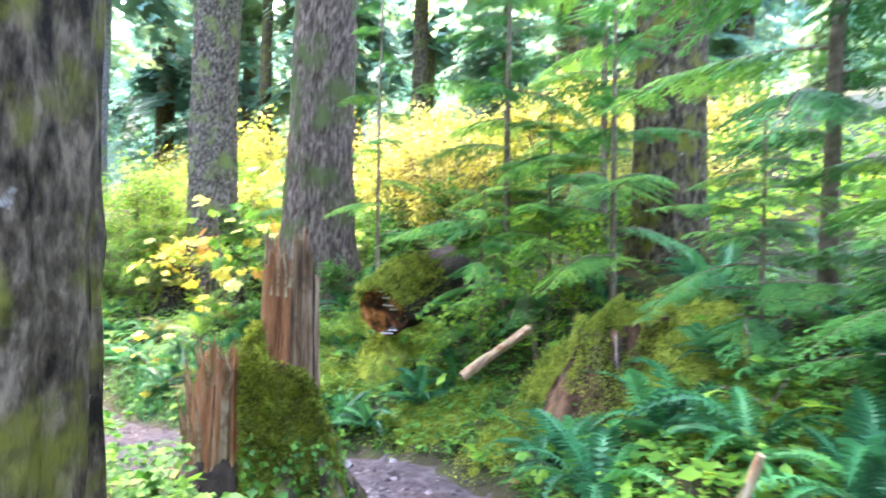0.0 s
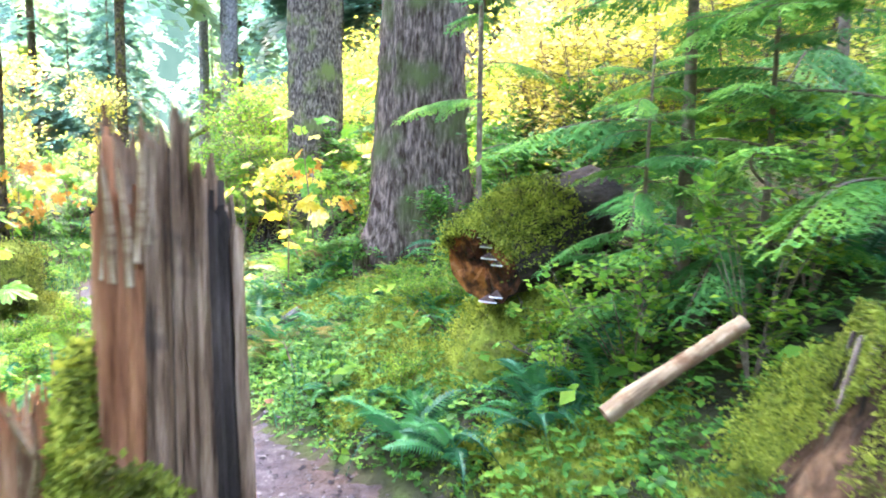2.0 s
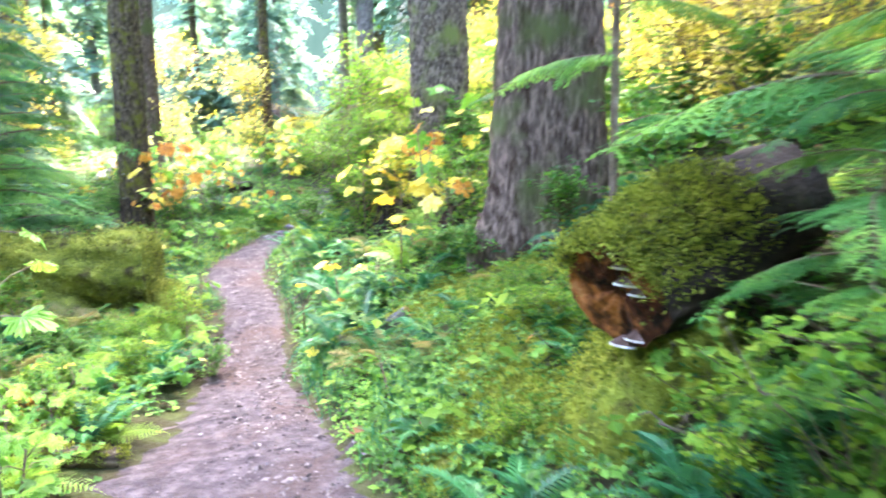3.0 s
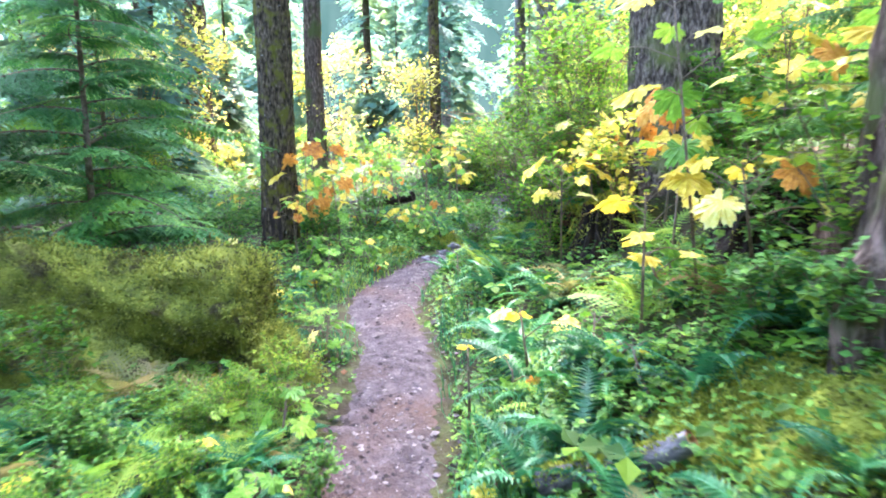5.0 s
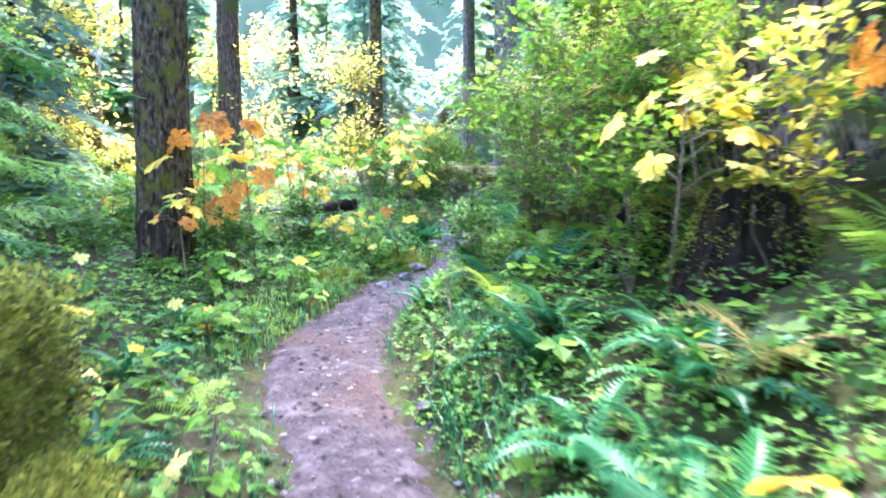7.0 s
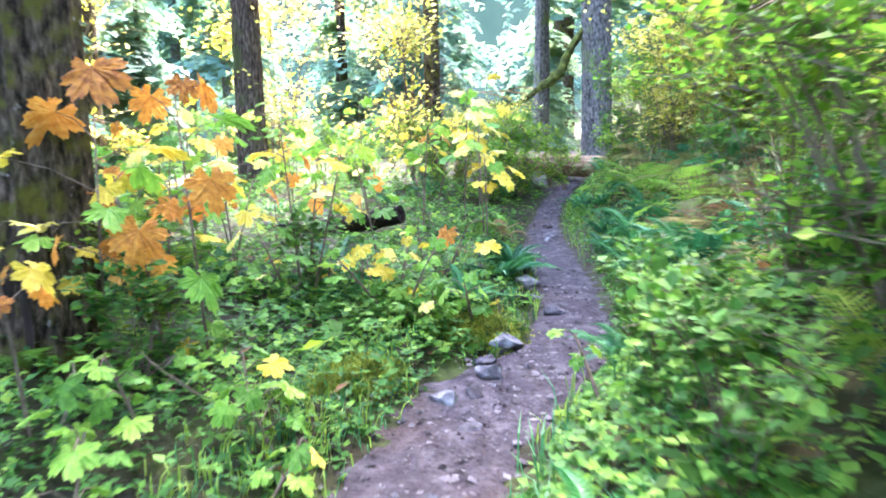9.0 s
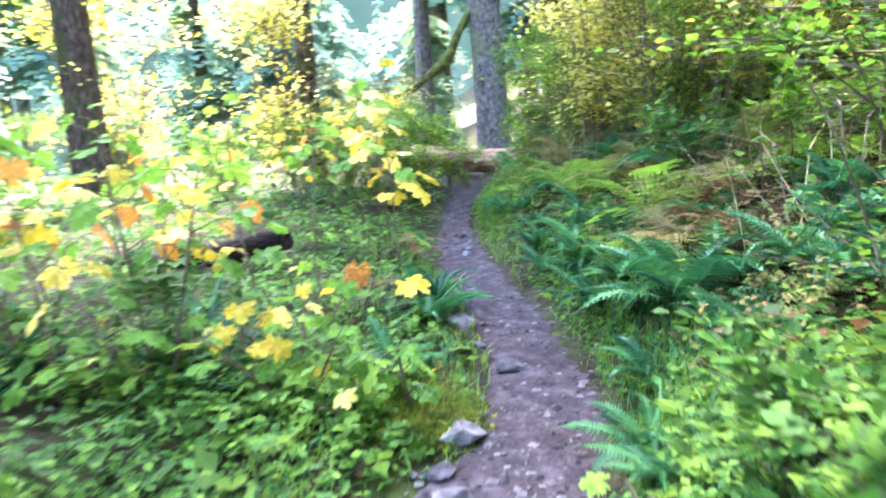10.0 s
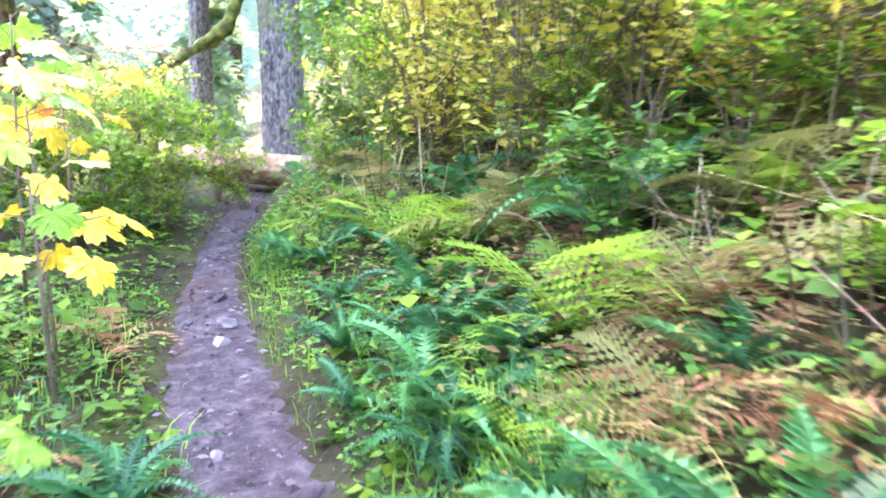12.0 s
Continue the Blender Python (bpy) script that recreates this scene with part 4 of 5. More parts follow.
rotten_stump(1.0, 8.15, 0.25, 0.5, "crumbling rotten stump draped with moss on the bank", 21, 60000, "rot_brown")
# near-black stumps put where the fern bank has dark, shaded hollows
rotten_stump(-5.15, 13.6, 0.19, 0.42, "stump blackened to carry the shade of a hollow among ferns", 22, 5000, "black_rot_shade")
rotten_stump(-5.85, 14.0, 0.15, 0.26, "low black stump standing in for a shaded gap among ferns", 24, 3000, "black_rot_shade")
rotten_stump(-3.35, 12.75, 0.26, 0.45, "dark rotten stump under yellow leaves", 23, 5000, "black_rot_shade")

for k, (x, y, rx, ry, h) in enumerate(((1.35, 7.1, 0.4, 0.35, 0.07), (1.6, 6.6, 0.4, 0.4, 0.07), (0.35, 8.1, 0.4, 0.3, 0.08), (1.3, 7.8, 0.35, 0.35, 0.3), (0.72, 8.45, 0.3, 0.3, 0.3), (1.35, 8.45, 0.4, 0.35, 0.35), (-0.2, 8.75, 0.5, 0.35, 0.09), (-0.78, 9.62, 0.36, 0.36, 0.36), (-1.45, 9.6, 0.35, 0.4, 0.14), (-1.75, 10.3, 0.4, 0.45, 0.14),
                                       (-2.35, 11.2, 0.5, 0.4, 0.16), (-1.3, 10.6, 0.4, 0.4, 0.15), (-3.0, 11.3, 0.35, 0.35, 0.12), (-9.35, 14.5, 0.2, 0.3, 0.1), (-9.45, 15.6, 0.28, 0.3, 0.12), (-6.3, 10.3, 0.4, 0.4, 0.12), (-5.6, 10.2, 0.4, 0.3, 0.06), (-6.2, 10.9, 0.34, 0.3, 0.42), (-6.75, 10.0, 0.5, 0.4, 0.4), (-7.3, 9.4, 0.5, 0.4, 0.4))):
    moss_mound(x, y, rx, ry, h, 50 + k, mat="log_moss" if -7.5 < x < -5.5 else "moss")


def rock(x, y, s, seed, flat=0.6, sink=0.3):
    r = np.random.default_rng(seed)
    bm = bmesh.new()
    bmesh.ops.create_icosphere(bm, subdivisions=2, radius=1)
    for q in r.normal(size=(14, 3)):
        q = q / np.linalg.norm(q)
        c = r.uniform(0.35, 0.7)
        for w in bm.verts:
            e = w.co.dot(Vector(q)) - c
            if e > 0:
                w.co -= Vector(q) * e
    for w in bm.verts:
        w.co = Vector((w.co.x * s * r.uniform(0.97, 1.03), w.co.y * s * 0.8, w.co.z * s * flat))
    me = bpy.data.meshes.new("stone")
    bm.to_mesh(me)
    bm.free()
    me.materials.append(M["stone"])
    ob = new("stone", me)
    ob.matrix_basis = pose(x, y, gz(x, y) + s * flat * (1 - sink) - s * flat * 0.3, 0, 0, r.uniform(0, 360))
    return tagged(ob, "rough grey stone bedded at the trail's edge", "stone", "trail stones")


for k, (x, y, s) in enumerate(((-8.85, 14.9, 0.10), (-8.98, 15.13, 0.14), (-9.2, 15.55, 0.17), (-8.9, 15.38, 0.06), (-9.41, 16.28, 0.12), (-9.98, 16.72, 0.16), (-9.7, 16.25, 0.10), (-9.15, 15.3, 0.09), (-9.75, 16.5, 0.08),
                               (-11.11, 18.46, 0.10), (-11.3, 18.75, 0.11), (-11.5, 18.65, 0.08), (-8.6, 14.62, 0.09), (-8.9, 14.72, 0.11), (-6.45, 12.75, 0.06), (-0.75, 8.25, 0.08), (-0.45, 8.3, 0.06), (-11.6, 19.1, 0.08), (-10.4, 17.5, 0.06), (-9.9, 17.3, 0.04), (-8.3, 14.1, 0.05))):
    rock(x, y, s, 70 + k)


def pebbles():
    """Grit and small stones trodden into the trail."""
    r = np.random.default_rng(3)
    n = 7000
    i = r.integers(60, len(LINE) - 40, n)
    off = r.normal(size=n) * 0.2
    t = np.gradient(LINE[:, :2], axis=0)
    t /= np.linalg.norm(t, axis=1, keepdims=True)
    x = LINE[i, 0] + t[i, 1] * off + r.uniform(-0.15, 0.15, n)
    y = LINE[i, 1] - t[i, 0] * off + r.uniform(-0.15, 0.15, n)
    oc_v = np.array([(1, 0, 0), (0, 1, 0), (-1, 0, 0), (0, -1, 0), (0, 0, 0.7), (0, 0, -0.5)], float)
    oc_f = [(0, 1, 4), (1, 2, 4), (2, 3, 4), (3, 0, 4), (1, 0, 5), (2, 1, 5), (3, 2, 5), (0, 3, 5)]
    sc = 0.005 + 0.022 * r.uniform(size=n) ** 3.5
    a = r.uniform(0, 6.28, n)
    m = np.zeros((n, 3, 3))
    m[:, 0, 0], m[:, 0, 1], m[:, 1, 0], m[:, 1, 1], m[:, 2, 2] = np.cos(a), -np.sin(a), np.sin(a), np.cos(a), 0.7
    m = m * (sc[:, None] * r.uniform(0.6, 1.4, (n, 3)))[:, None, :]
    v, f = scatter(oc_v, oc_f, m, np.stack([x, y, ground_z(x, y) + 0.02], 1))
    tagged(new("trail_grit", mesh_of("trail_grit", v, f, "grit")), "small stones and grit trodden into the trail", "gravel", kind="stuff")


M["grit"] = material("grit", [(0.25, (0.025, 0.02, 0.02)), (0.5, (0.06, 0.05, 0.05)), (0.9, (0.15, 0.13, 0.125))], 3.0, bump=0, island=0.9)
pebbles()


# ---- plants ----
def frond_mesh(seed, pairs=24, arch=0.55, width=0.14, mat="fern", lacy=False):
    """One fern frond along +y, length 1: an arching rib with leaflets on both sides, all joined."""
    r = np.random.default_rng(seed)
    s = np.linspace(0, 1, pairs + 1)
    rib = np.stack([0.03 * np.sin(3 * s), s - 0.25 * arch * s ** 3, 0.55 * arch * s - arch * 1.05 * s ** 2.3], 1)
    v, f = list(rib), []
    for i in range(1, pairs):
        ln = width * (math.sin(math.pi * min(1, 0.12 + s[i]) ** 0.8) ** 0.6 + 0.03) * r.uniform(0.85, 1.1)
        for side in (-1, 1):
            d = np.array((side, 0.22 + 0.3 * s[i], -0.22 + r.normal() * 0.07))
            up = np.array((0, 0, 0.15 * ln))
            if lacy:
                q = np.linspace(0, 1, 6)
                sp = rib[i] + d * (ln * q)[:, None]
                tips = [[(sp[j] + sp[j + 1]) / 2 + np.array((0, e * 0.028 * (1.1 - q[j]), 0)) for e in (-1, 1)] for j in range(5)]
                spray(sp, tips, v, f, first=i)
            else:
                v += [rib[i] + d * ln * 0.45 + up + np.array((0, 0.3 / pairs, 0)), rib[i] + d * ln, rib[i] + d * ln * 0.45 + up - np.array((0, 0.42 / pairs, 0))]
                k = len(v)
                f += [(i, k - 1, k - 2), (i, k - 2, k - 3), (i, k - 3, i + 1)]
    for i in range(pairs):
        v += [rib[i] + (0.004, 0, 0), rib[i + 1] + (0.004, 0, 0)]
        f += [(i, len(v) - 2, len(v) - 1), (i, len(v) - 1, i + 1)]
    return mesh_of("frond", v, f, mat)


FRONDS = {
    "fern": [frond_mesh(1), frond_mesh(2, 22, 0.8), frond_mesh(3, 26, 0.35), frond_mesh(4, 20, 1.0, 0.12)],
    "fern_lime": [frond_mesh(5, 18, 0.5, 0.2, "fern_lime", True), frond_mesh(6, 16, 0.8, 0.18, "fern_lime", True)],
    "fern_olive": [frond_mesh(9, 18, 0.7, 0.19, "fern_olive", True), frond_mesh(10, 16, 1.0, 0.17, "fern_olive", True)],
    "fern_dead": [frond_mesh(7, 16, 0.9, 0.16, "fern_dead", True), frond_mesh(8, 14, 1.2, 0.14, "fern_dead", True)],
}
FERN_LABEL = {"fern_olive": "yellowing lacy fern drying on the bank", "fern": "dark green sword fern with arching fronds", "fern_lime": "lime-green lacy fern beside the trail", "fern_dead": "withered rust-brown fern on the bank"}


def fern(x, y, size, seed, kind="fern", count=13):
    r = np.random.default_rng(seed)
    th = thing("fern", pose(x, y, gz(x, y) - 0.01), FERN_LABEL[kind], "fern", "ferns of the forest floor")
    for k in range(count):
        b = part("frond", FRONDS[kind][int(r.integers(len(FRONDS[kind])))], th, pose(0, 0, 0, r.uniform(12, 58) if kind != "fern_dead" else r.uniform(0, 45), r.uniform(-18, 18), k * 360 / count + r.uniform(-16, 16)))
        s = size * r.uniform(0.7, 1.15)
        b.scale = (s * 1.05, s, s)
    return th


for k, (x, y, s) in enumerate(((0.75, 6.95, 0.6), (1.1, 7.35, 0.65), (0.6, 7.5, 0.55), (1.3, 6.7, 0.6), (-1.05, 8.95, 0.5), (-0.35, 8.85, 0.45), (-0.75, 8.8, 0.4), (1.75, 8.9, 0.7), (-7.9, 16.9, 0.55),
                               (-9.75, 18.0, 0.5), (-9.4, 17.5, 0.5), (-10.15, 16.55, 0.55), (-9.75, 15.75, 0.45), (-10.4, 17.0, 0.5), (-3.6, 11.1, 0.6), (-4.2, 11.5, 0.6), (-4.75, 12.0, 0.6), (-3.0, 10.6, 0.5), (-5.3, 12.4, 0.55),
                               (-5.9, 13.0, 0.6), (-5.0, 12.7, 0.6), (-6.95, 11.3, 0.5), (-7.85, 11.85, 0.5), (-6.8, 13.8, 0.5), (-8.6, 12.6, 0.5))):
    fern(x, y, s, 100 + k)
fern(-8.54, 16.7, 0.74, 131, count=30)
for k, (x, y, sz, n) in enumerate(((1.5, 6.25, 0.55, 14), (1.95, 6.8, 0.6, 14), (1.45, 7.55, 0.55, 14), (2.2, 6.2, 0.6, 12), (-9.2, 17.0, 0.5, 16), (-8.1, 16.2, 0.5, 14), (-7.9, 17.3, 0.6, 14), (-9.35, 17.9, 0.5, 14), (-7.5, 16.5, 0.6, 14), (-9.9, 18.5, 0.5, 12), (-10.5, 19.2, 0.5, 12))):
    fern(x, y, sz, 140 + k, count=n)
r = np.random.default_rng(21)
tangents = np.gradient(LINE[:, :2], axis=0)
tangents /= np.linalg.norm(tangents, axis=1, keepdims=True)


def beside(d, lo=4.5, hi=23):
    """A spot d metres beside the trail, d > 0 to the walker's right."""
    while True:
        i = int(r.integers(len(LINE)))
        if lo < LINE[i, 1] < hi:
            return LINE[i, 0] + tangents[i, 1] * d + r.normal() * 0.1, LINE[i, 1] - tangents[i, 0] * d + r.normal() * 0.1


def free(x, y, margin=0.5):
    z, d, at = trail_at(x, y, True)
    return abs(d[0]) > margin + (left_extra(at[0]) if d[0] < 0 else right_extra(at[0])) and math.hypot(x + 0.7, y - 7) > 0.75 and math.hypot(x + 6.9, y - 10.1) > 0.55 and math.hypot(x + 8.62, y - 16.6) > 0.75


def put(n, make, dlo, dhi, lo=4.5, hi=23, margin=0.5):
    k = tries = 0
    while k < n and tries < 40 * n:
        tries += 1
        x, y = beside(r.uniform(dlo, dhi), lo, hi)
        if free(x, y, margin):
            make(x, y, 1000 + int(r.integers(100000)))
            k += 1


put(45, lambda x, y, s: fern(x, y, r.uniform(0.35, 0.6), s, count=8), 0.6, 3.5, 7.5, 22, 0.6)
put(38, lambda x, y, s: fern(x, y, r.uniform(0.3, 0.5), s, count=8), -3.5, -0.6, 5, 22, 0.6)
put(26, lambda x, y, s: fern(x, y, r.uniform(0.35, 0.6), s, "fern_lime", 8), 0.7, 3.2, 8, 21, 0.7)
put(12, lambda x, y, s: fern(x, y, r.uniform(0.35, 0.55), s, "fern_lime", 8), -3.0, -0.6, 6, 21, 0.6)
for k, (x, y) in enumerate(((-8.6, 17.5), (-8.9, 17.9), (-8.4, 17.9), (-8.0, 17.3), (-9.2, 18.4), (-6.0, 13.9), (-3.4, 12.1), (-10.9, 16.9), (-11.4, 18.0))):
    fern(x, y, 0.55, 400 + k, "fern_dead", 7)


def lobed_leaf(seed, mat):
    """A big palmate leaf, 7 toothed lobes, slightly cupped, its stalk end at the origin and its tip along +y; about 1 across."""
    r = np.random.default_rng(seed)
    v, f = [(0, 0, 0)], []
    lobes = [(-135, 0.34), (-88, 0.46), (-45, 0.56), (0, 0.66), (45, 0.56), (88, 0.46), (135, 0.34)]
    rim = []
    for k, (a, ln) in enumerate(lobes):
        ln *= r.uniform(0.9, 1.08)
        rim += [(a - 19, ln * 0.74), (a - 13, ln * 0.9), (a - 7, ln * 0.85), (a, ln), (a + 7, ln * 0.85), (a + 13, ln * 0.9), (a + 19, ln * 0.74)]
        if k < 6:
            rim.append((a + (lobes[k + 1][0] - a) / 2, ln * 0.56))
    for a, ln in rim:
        x, y = ln * math.sin(radians(a)), ln * math.cos(radians(a))
        v.append((x, y, -0.35 * (x * x + y * y) + 0.06 * math.sin(3 * radians(a)) - 0.03 * r.uniform()))
    m = len(rim)
    for k, (a, ln) in enumerate(rim):  # a ring half way out: ribs raised along the lobes, sunk between them
        x, y = 0.5 * ln * math.sin(radians(a)), 0.5 * ln * math.cos(radians(a))
        v.append((x, y, -0.35 * (x * x + y * y) + (0.03 if k % 8 == 3 else -0.03 if k % 8 == 7 else 0.0)))
    f = [(0, m + 1 + i, m + 2 + i) for i in range(m - 1)] + [(m + 1 + i, 1 + i, 2 + i, m + 2 + i) for i in range(m - 1)]
    return mesh_of("leaf", v, f, mat)


LEAVES = {c: [lobed_leaf(60 + 3 * k + j, c) for j in range(3)] for k, c in enumerate(("leaf_green", "leaf_yellow", "leaf_orange"))}


def lobed_plant(x, y, height, n, mix, seed, size=0.2, reach=0.25, low=0.55, base=None):
    """A slender bush with big lobed leaves on stalks. mix: shares of green, yellow, orange."""
    r = np.random.default_rng(seed)
    tone = ("green", "yellow", "orange")[int(np.argmax(mix))]
    th = thing("lobed_leaf_bush", pose(x, y, (gz(x, y) if base is None else base) - 0.03), f"slender bush with large lobed {tone} autumn leaves", "bush", "bushes with lobed leaves")
    reach = max(reach, size * 1.25) if height > 0.45 else reach
    bend = r.normal(size=2) * 0.08
    top = np.array((bend[0] * 2, bend[1] * 2, height))
    stalks = [tube([(0, 0, 0), (bend[0], bend[1], height * 0.5), top], (0.010, 0.008, 0.004), 6)]
    if seed < 1000:
        part("stem", mesh_of("stem", *stalks.pop(), "stem", True), th)
    for k in range(n):
        q = low + (1 - low) * (k + r.uniform(0, 1)) / n
        o = np.array((bend[0] * 2 * q, bend[1] * 2 * q, height * q))
        a = k * 137.5 + r.uniform(-25, 25)
        ln = reach * r.uniform(0.5, 1.15) * (1.2 - 0.5 * q)
        e = o + np.array((ln * math.cos(radians(a)), ln * math.sin(radians(a)), ln * r.uniform(0.1, 0.6)))
        stalks.append(tube([o, (o + e) / 2 + (0, 0, 0.03), e], (0.004, 0.003, 0.002), 4, cap=False))
        if seed < 1000:
            part("leaf_stalk", mesh_of("leaf_stalk", *stalks.pop(), "stem"), th)
        c = ("leaf_green", "leaf_yellow", "leaf_orange")[int(r.choice(3, p=mix))]
        hang = r.uniform(-75, -40) if c == "leaf_orange" else r.uniform(-50, 2)
        lf = part("leaf", LEAVES[c][int(r.integers(3))], th, Matrix.Translation(e) @ pose(0, 0, 0, hang, r.uniform(-22, 22), a - 90))
        s = size * r.uniform(0.5, 1.08)
        lf.scale = (s, s, s)
    if stalks:
        part("stem", mesh_of("stem", *gather(stalks), "stem"), th)
    return th


YEL, GRN, ORG, MIX = (0.25, 0.7, 0.05), (0.8, 0.18, 0.02), (0.15, 0.25, 0.6), (0.5, 0.42, 0.08)
for k, (x, y, top, n, mix, size) in enumerate(((-5.44, 13.35, 1.66, 9, YEL, 0.29), (-3.83, 12.3, 1.10, 4, YEL, 0.29), (-3.8, 11.95, 1.5, 7, YEL, 0.29), (-3.3, 12.2, 1.65, 9, YEL, 0.31), (-4.35, 11.66, 0.82, 3, YEL, 0.2),
        (-4.62, 11.42, 0.62, 2, YEL, 0.17), (-4.3, 11.45, 0.5, 2, YEL, 0.15), (-4.0, 12.6, 1.9, 8, MIX, 0.29), (-3.0, 12.7, 2.3, 10, MIX, 0.31), (-4.5, 13.4, 2.1, 8, ORG, 0.27), (-3.6, 13.2, 2.4, 10, YEL, 0.29),
        (-9.85, 13.75, 1.2, 6, ORG, 0.34), (-10.35, 13.8, 1.45, 7, ORG, 0.34), (-10.1, 13.5, 1.8, 6, ORG, 0.32), (-9.95, 13.98, 1.95, 7, ORG, 0.3), (-11.8, 16.2, 1.35, 6, YEL, 0.27), (-10.45, 16.2, 1.02, 4, (0.1, 0.55, 0.35), 0.29), (-10.97, 17.3, 1.6, 8, YEL, 0.31), (-11.3, 17.6, 1.9, 9, YEL, 0.29),
        (-12.1, 18.1, 2.4, 12, YEL, 0.31), (-12.6, 18.9, 2.2, 10, YEL, 0.29), (-13.9, 20.9, 2.4, 10, YEL, 0.31), (-10.2, 15.3, 0.85, 4, YEL, 0.2), (-10.8, 15.0, 1.1, 5, MIX, 0.27), (-11.6, 14.9, 1.4, 7, MIX, 0.27), (-12.4, 16.0, 1.7, 8, YEL, 0.27),
        (-5.5, 13.95, 2.0, 9, YEL, 0.29), (-6.2, 14.6, 2.1, 8, YEL, 0.27), (-1.75, 6.5, 0.85, 6, GRN, 0.16), (-2.1, 7.0, 0.8, 6, GRN, 0.16), (-2.6, 6.6, 1.0, 7, GRN, 0.17), (-2.85, 8.0, 1.9, 6, GRN, 0.3), (-3.1, 7.4, 1.1, 6, GRN, 0.2), (-3.6, 7.9, 1.3, 8, GRN, 0.2), (-4.4, 7.4, 1.6, 9, MIX, 0.27),
        (-3.6, 12.2, 2.6, 10, (0.45, 0.4, 0.15), 0.29), (-7.0, 16.6, 1.6, 6, ORG, 0.2), (-7.3, 17.2, 1.9, 7, (0.3, 0.2, 0.5), 0.2))):
    g = gz(x, y)
    lobed_plant(x, y, max(0.25, top - g), n, mix, 500 + k, size)
put(26, lambda x, y, s: lobed_plant(x, y, r.uniform(0.5, 1.2), 7, MIX if r.uniform() < 0.6 else YEL, s, 0.2), -5.5, -1.0, 11.5, 21, 1.0)
put(14, lambda x, y, s: lobed_plant(x, y, r.uniform(0.5, 1.3), 7, GRN, s, 0.19), -4.5, -0.9, 5, 11, 0.9)
put(22, lambda x, y, s: lobed_plant(x, y, r.uniform(0.9, 1.9), 9, YEL, s, 0.27), 3.2, 7.5, 9, 22, 2.5)
# low broad-leaved herbs
put(46, lambda x, y, s: lobed_plant(x, y, r.uniform(0.12, 0.3), 5, (0.93, 0.06, 0.01), s, 0.12, 0.12, 0.3), 0.45, 2.2, 6.5, 20, 0.42)
put(42, lambda x, y, s: lobed_plant(x, y, r.uniform(0.12, 0.35), 5, (0.9, 0.09, 0.01), s, 0.12, 0.12, 0.3), -2.6, -0.45, 5, 20, 0.42)


def shrub_meshes(seed, leaves, leaf, mat, stems=9, side=7, thick=0.0055, spread=0.42):
    """A twiggy shrub about 1 m high: branching stems, and many small leaves on the twig ends."""
    r = np.random.default_rng(seed)
    bits, pos, fw = [], [], []
    for k in range(stems):
        a, sp = r.uniform(0, 6.28), r.uniform(0.12, spread)
        top = np.array((sp * math.cos(a), sp * math.sin(a), r.uniform(0.7, 1.05)))
        mid = top * 0.5 + (0, 0, 0.12)
        bits.append(tube(smooth_line(np.array([(0, 0, 0), mid, top]), 4), np.linspace(thick, thick * 0.3, 9), 5, cap=False))
        for j in range(side):
            q = r.uniform(0.22, 1)
            o = mid * (1 - q) + top * q if q > 0.5 else mid * q * 2 * 0.8
            e = o + r.normal(size=3) * (0.15, 0.15, 0.08) + (0, 0, 0.06)
            bits.append(tube([o, e], (0.003, 0.0015), 3, cap=False))
            m = leaves // (stems * side)
            t = r.uniform(0.1, 1.05, m)
            pos.append(o + (e - o) * t[:, None] + r.normal(size=(m, 3)) * 0.03)
            fw.append((e - o) * 1.5 + r.normal(size=(m, 3)) * 0.2)
    pos, fw = np.concatenate(pos), np.concatenate(fw)
    n = len(pos)
    fw[:, 2] *= 0.5
    m = frames(fw, np.tile((0.0, 0.0, 1.0), (n, 1)) + r.normal(size=(n, 3)) * 0.3)
    sc = leaf * r.uniform(0.6, 1.3, n)
    v, f = scatter(KITE_V, KITE_F, m * np.stack([sc * 0.75, sc, sc], 1)[:, None, :], pos)
    return mesh_of("twig_frame", *gather(bits), "stem"), mesh_of("foliage", v, f, mat)


SHRUBS = {"shrub": [shrub_meshes(k, 800, 0.06, "shrub") for k in (1, 2, 3)], "shrub_yellow": [shrub_meshes(k, 700, 0.07, "shrub_yellow") for k in (4, 5)],
          "cover": [shrub_meshes(k, 700, 0.075, "cover") for k in (6, 7)]}
TALL = {"shrub": [shrub_meshes(k, 2600, 0.032, "shrub", 13, 14, 0.0045, 0.5) for k in (11, 12, 13)], "shrub_yellow": [shrub_meshes(k, 2000, 0.036, "shrub_yellow", 12, 13, 0.0045, 0.5) for k in (14, 15)]}
SHRUB_LABEL = {"shrub": "twiggy green shrub with many small leaves", "shrub_yellow": "shrub with yellow autumn foliage", "cover": "leafy dark green undergrowth bush"}


def shrub(x, y, height, kind, seed, wide=1.0):
    r = np.random.default_rng(seed)
    if math.hypot(x + 5.4, y - 9.7) < 0.85 or math.hypot(x + 3.9, y - 8.9) < 1.0:
        height = min(height, 0.34)
    kinds = TALL[kind] if height > 1.15 and kind in TALL else SHRUBS[kind]
    st, fo = kinds[int(r.integers(len(kinds)))]
    th = thing("shrub", pose(x, y, gz(x, y) - 0.03, r.uniform(-8, 8), r.uniform(-8, 8), r.uniform(0, 360)), SHRUB_LABEL[kind], "shrub", "undergrowth shrubs")
    th.scale = (height * wide, height * wide, height)
    part("twig_frame", st, th)
    tagged(part("foliage", fo, th), kind="stuff")


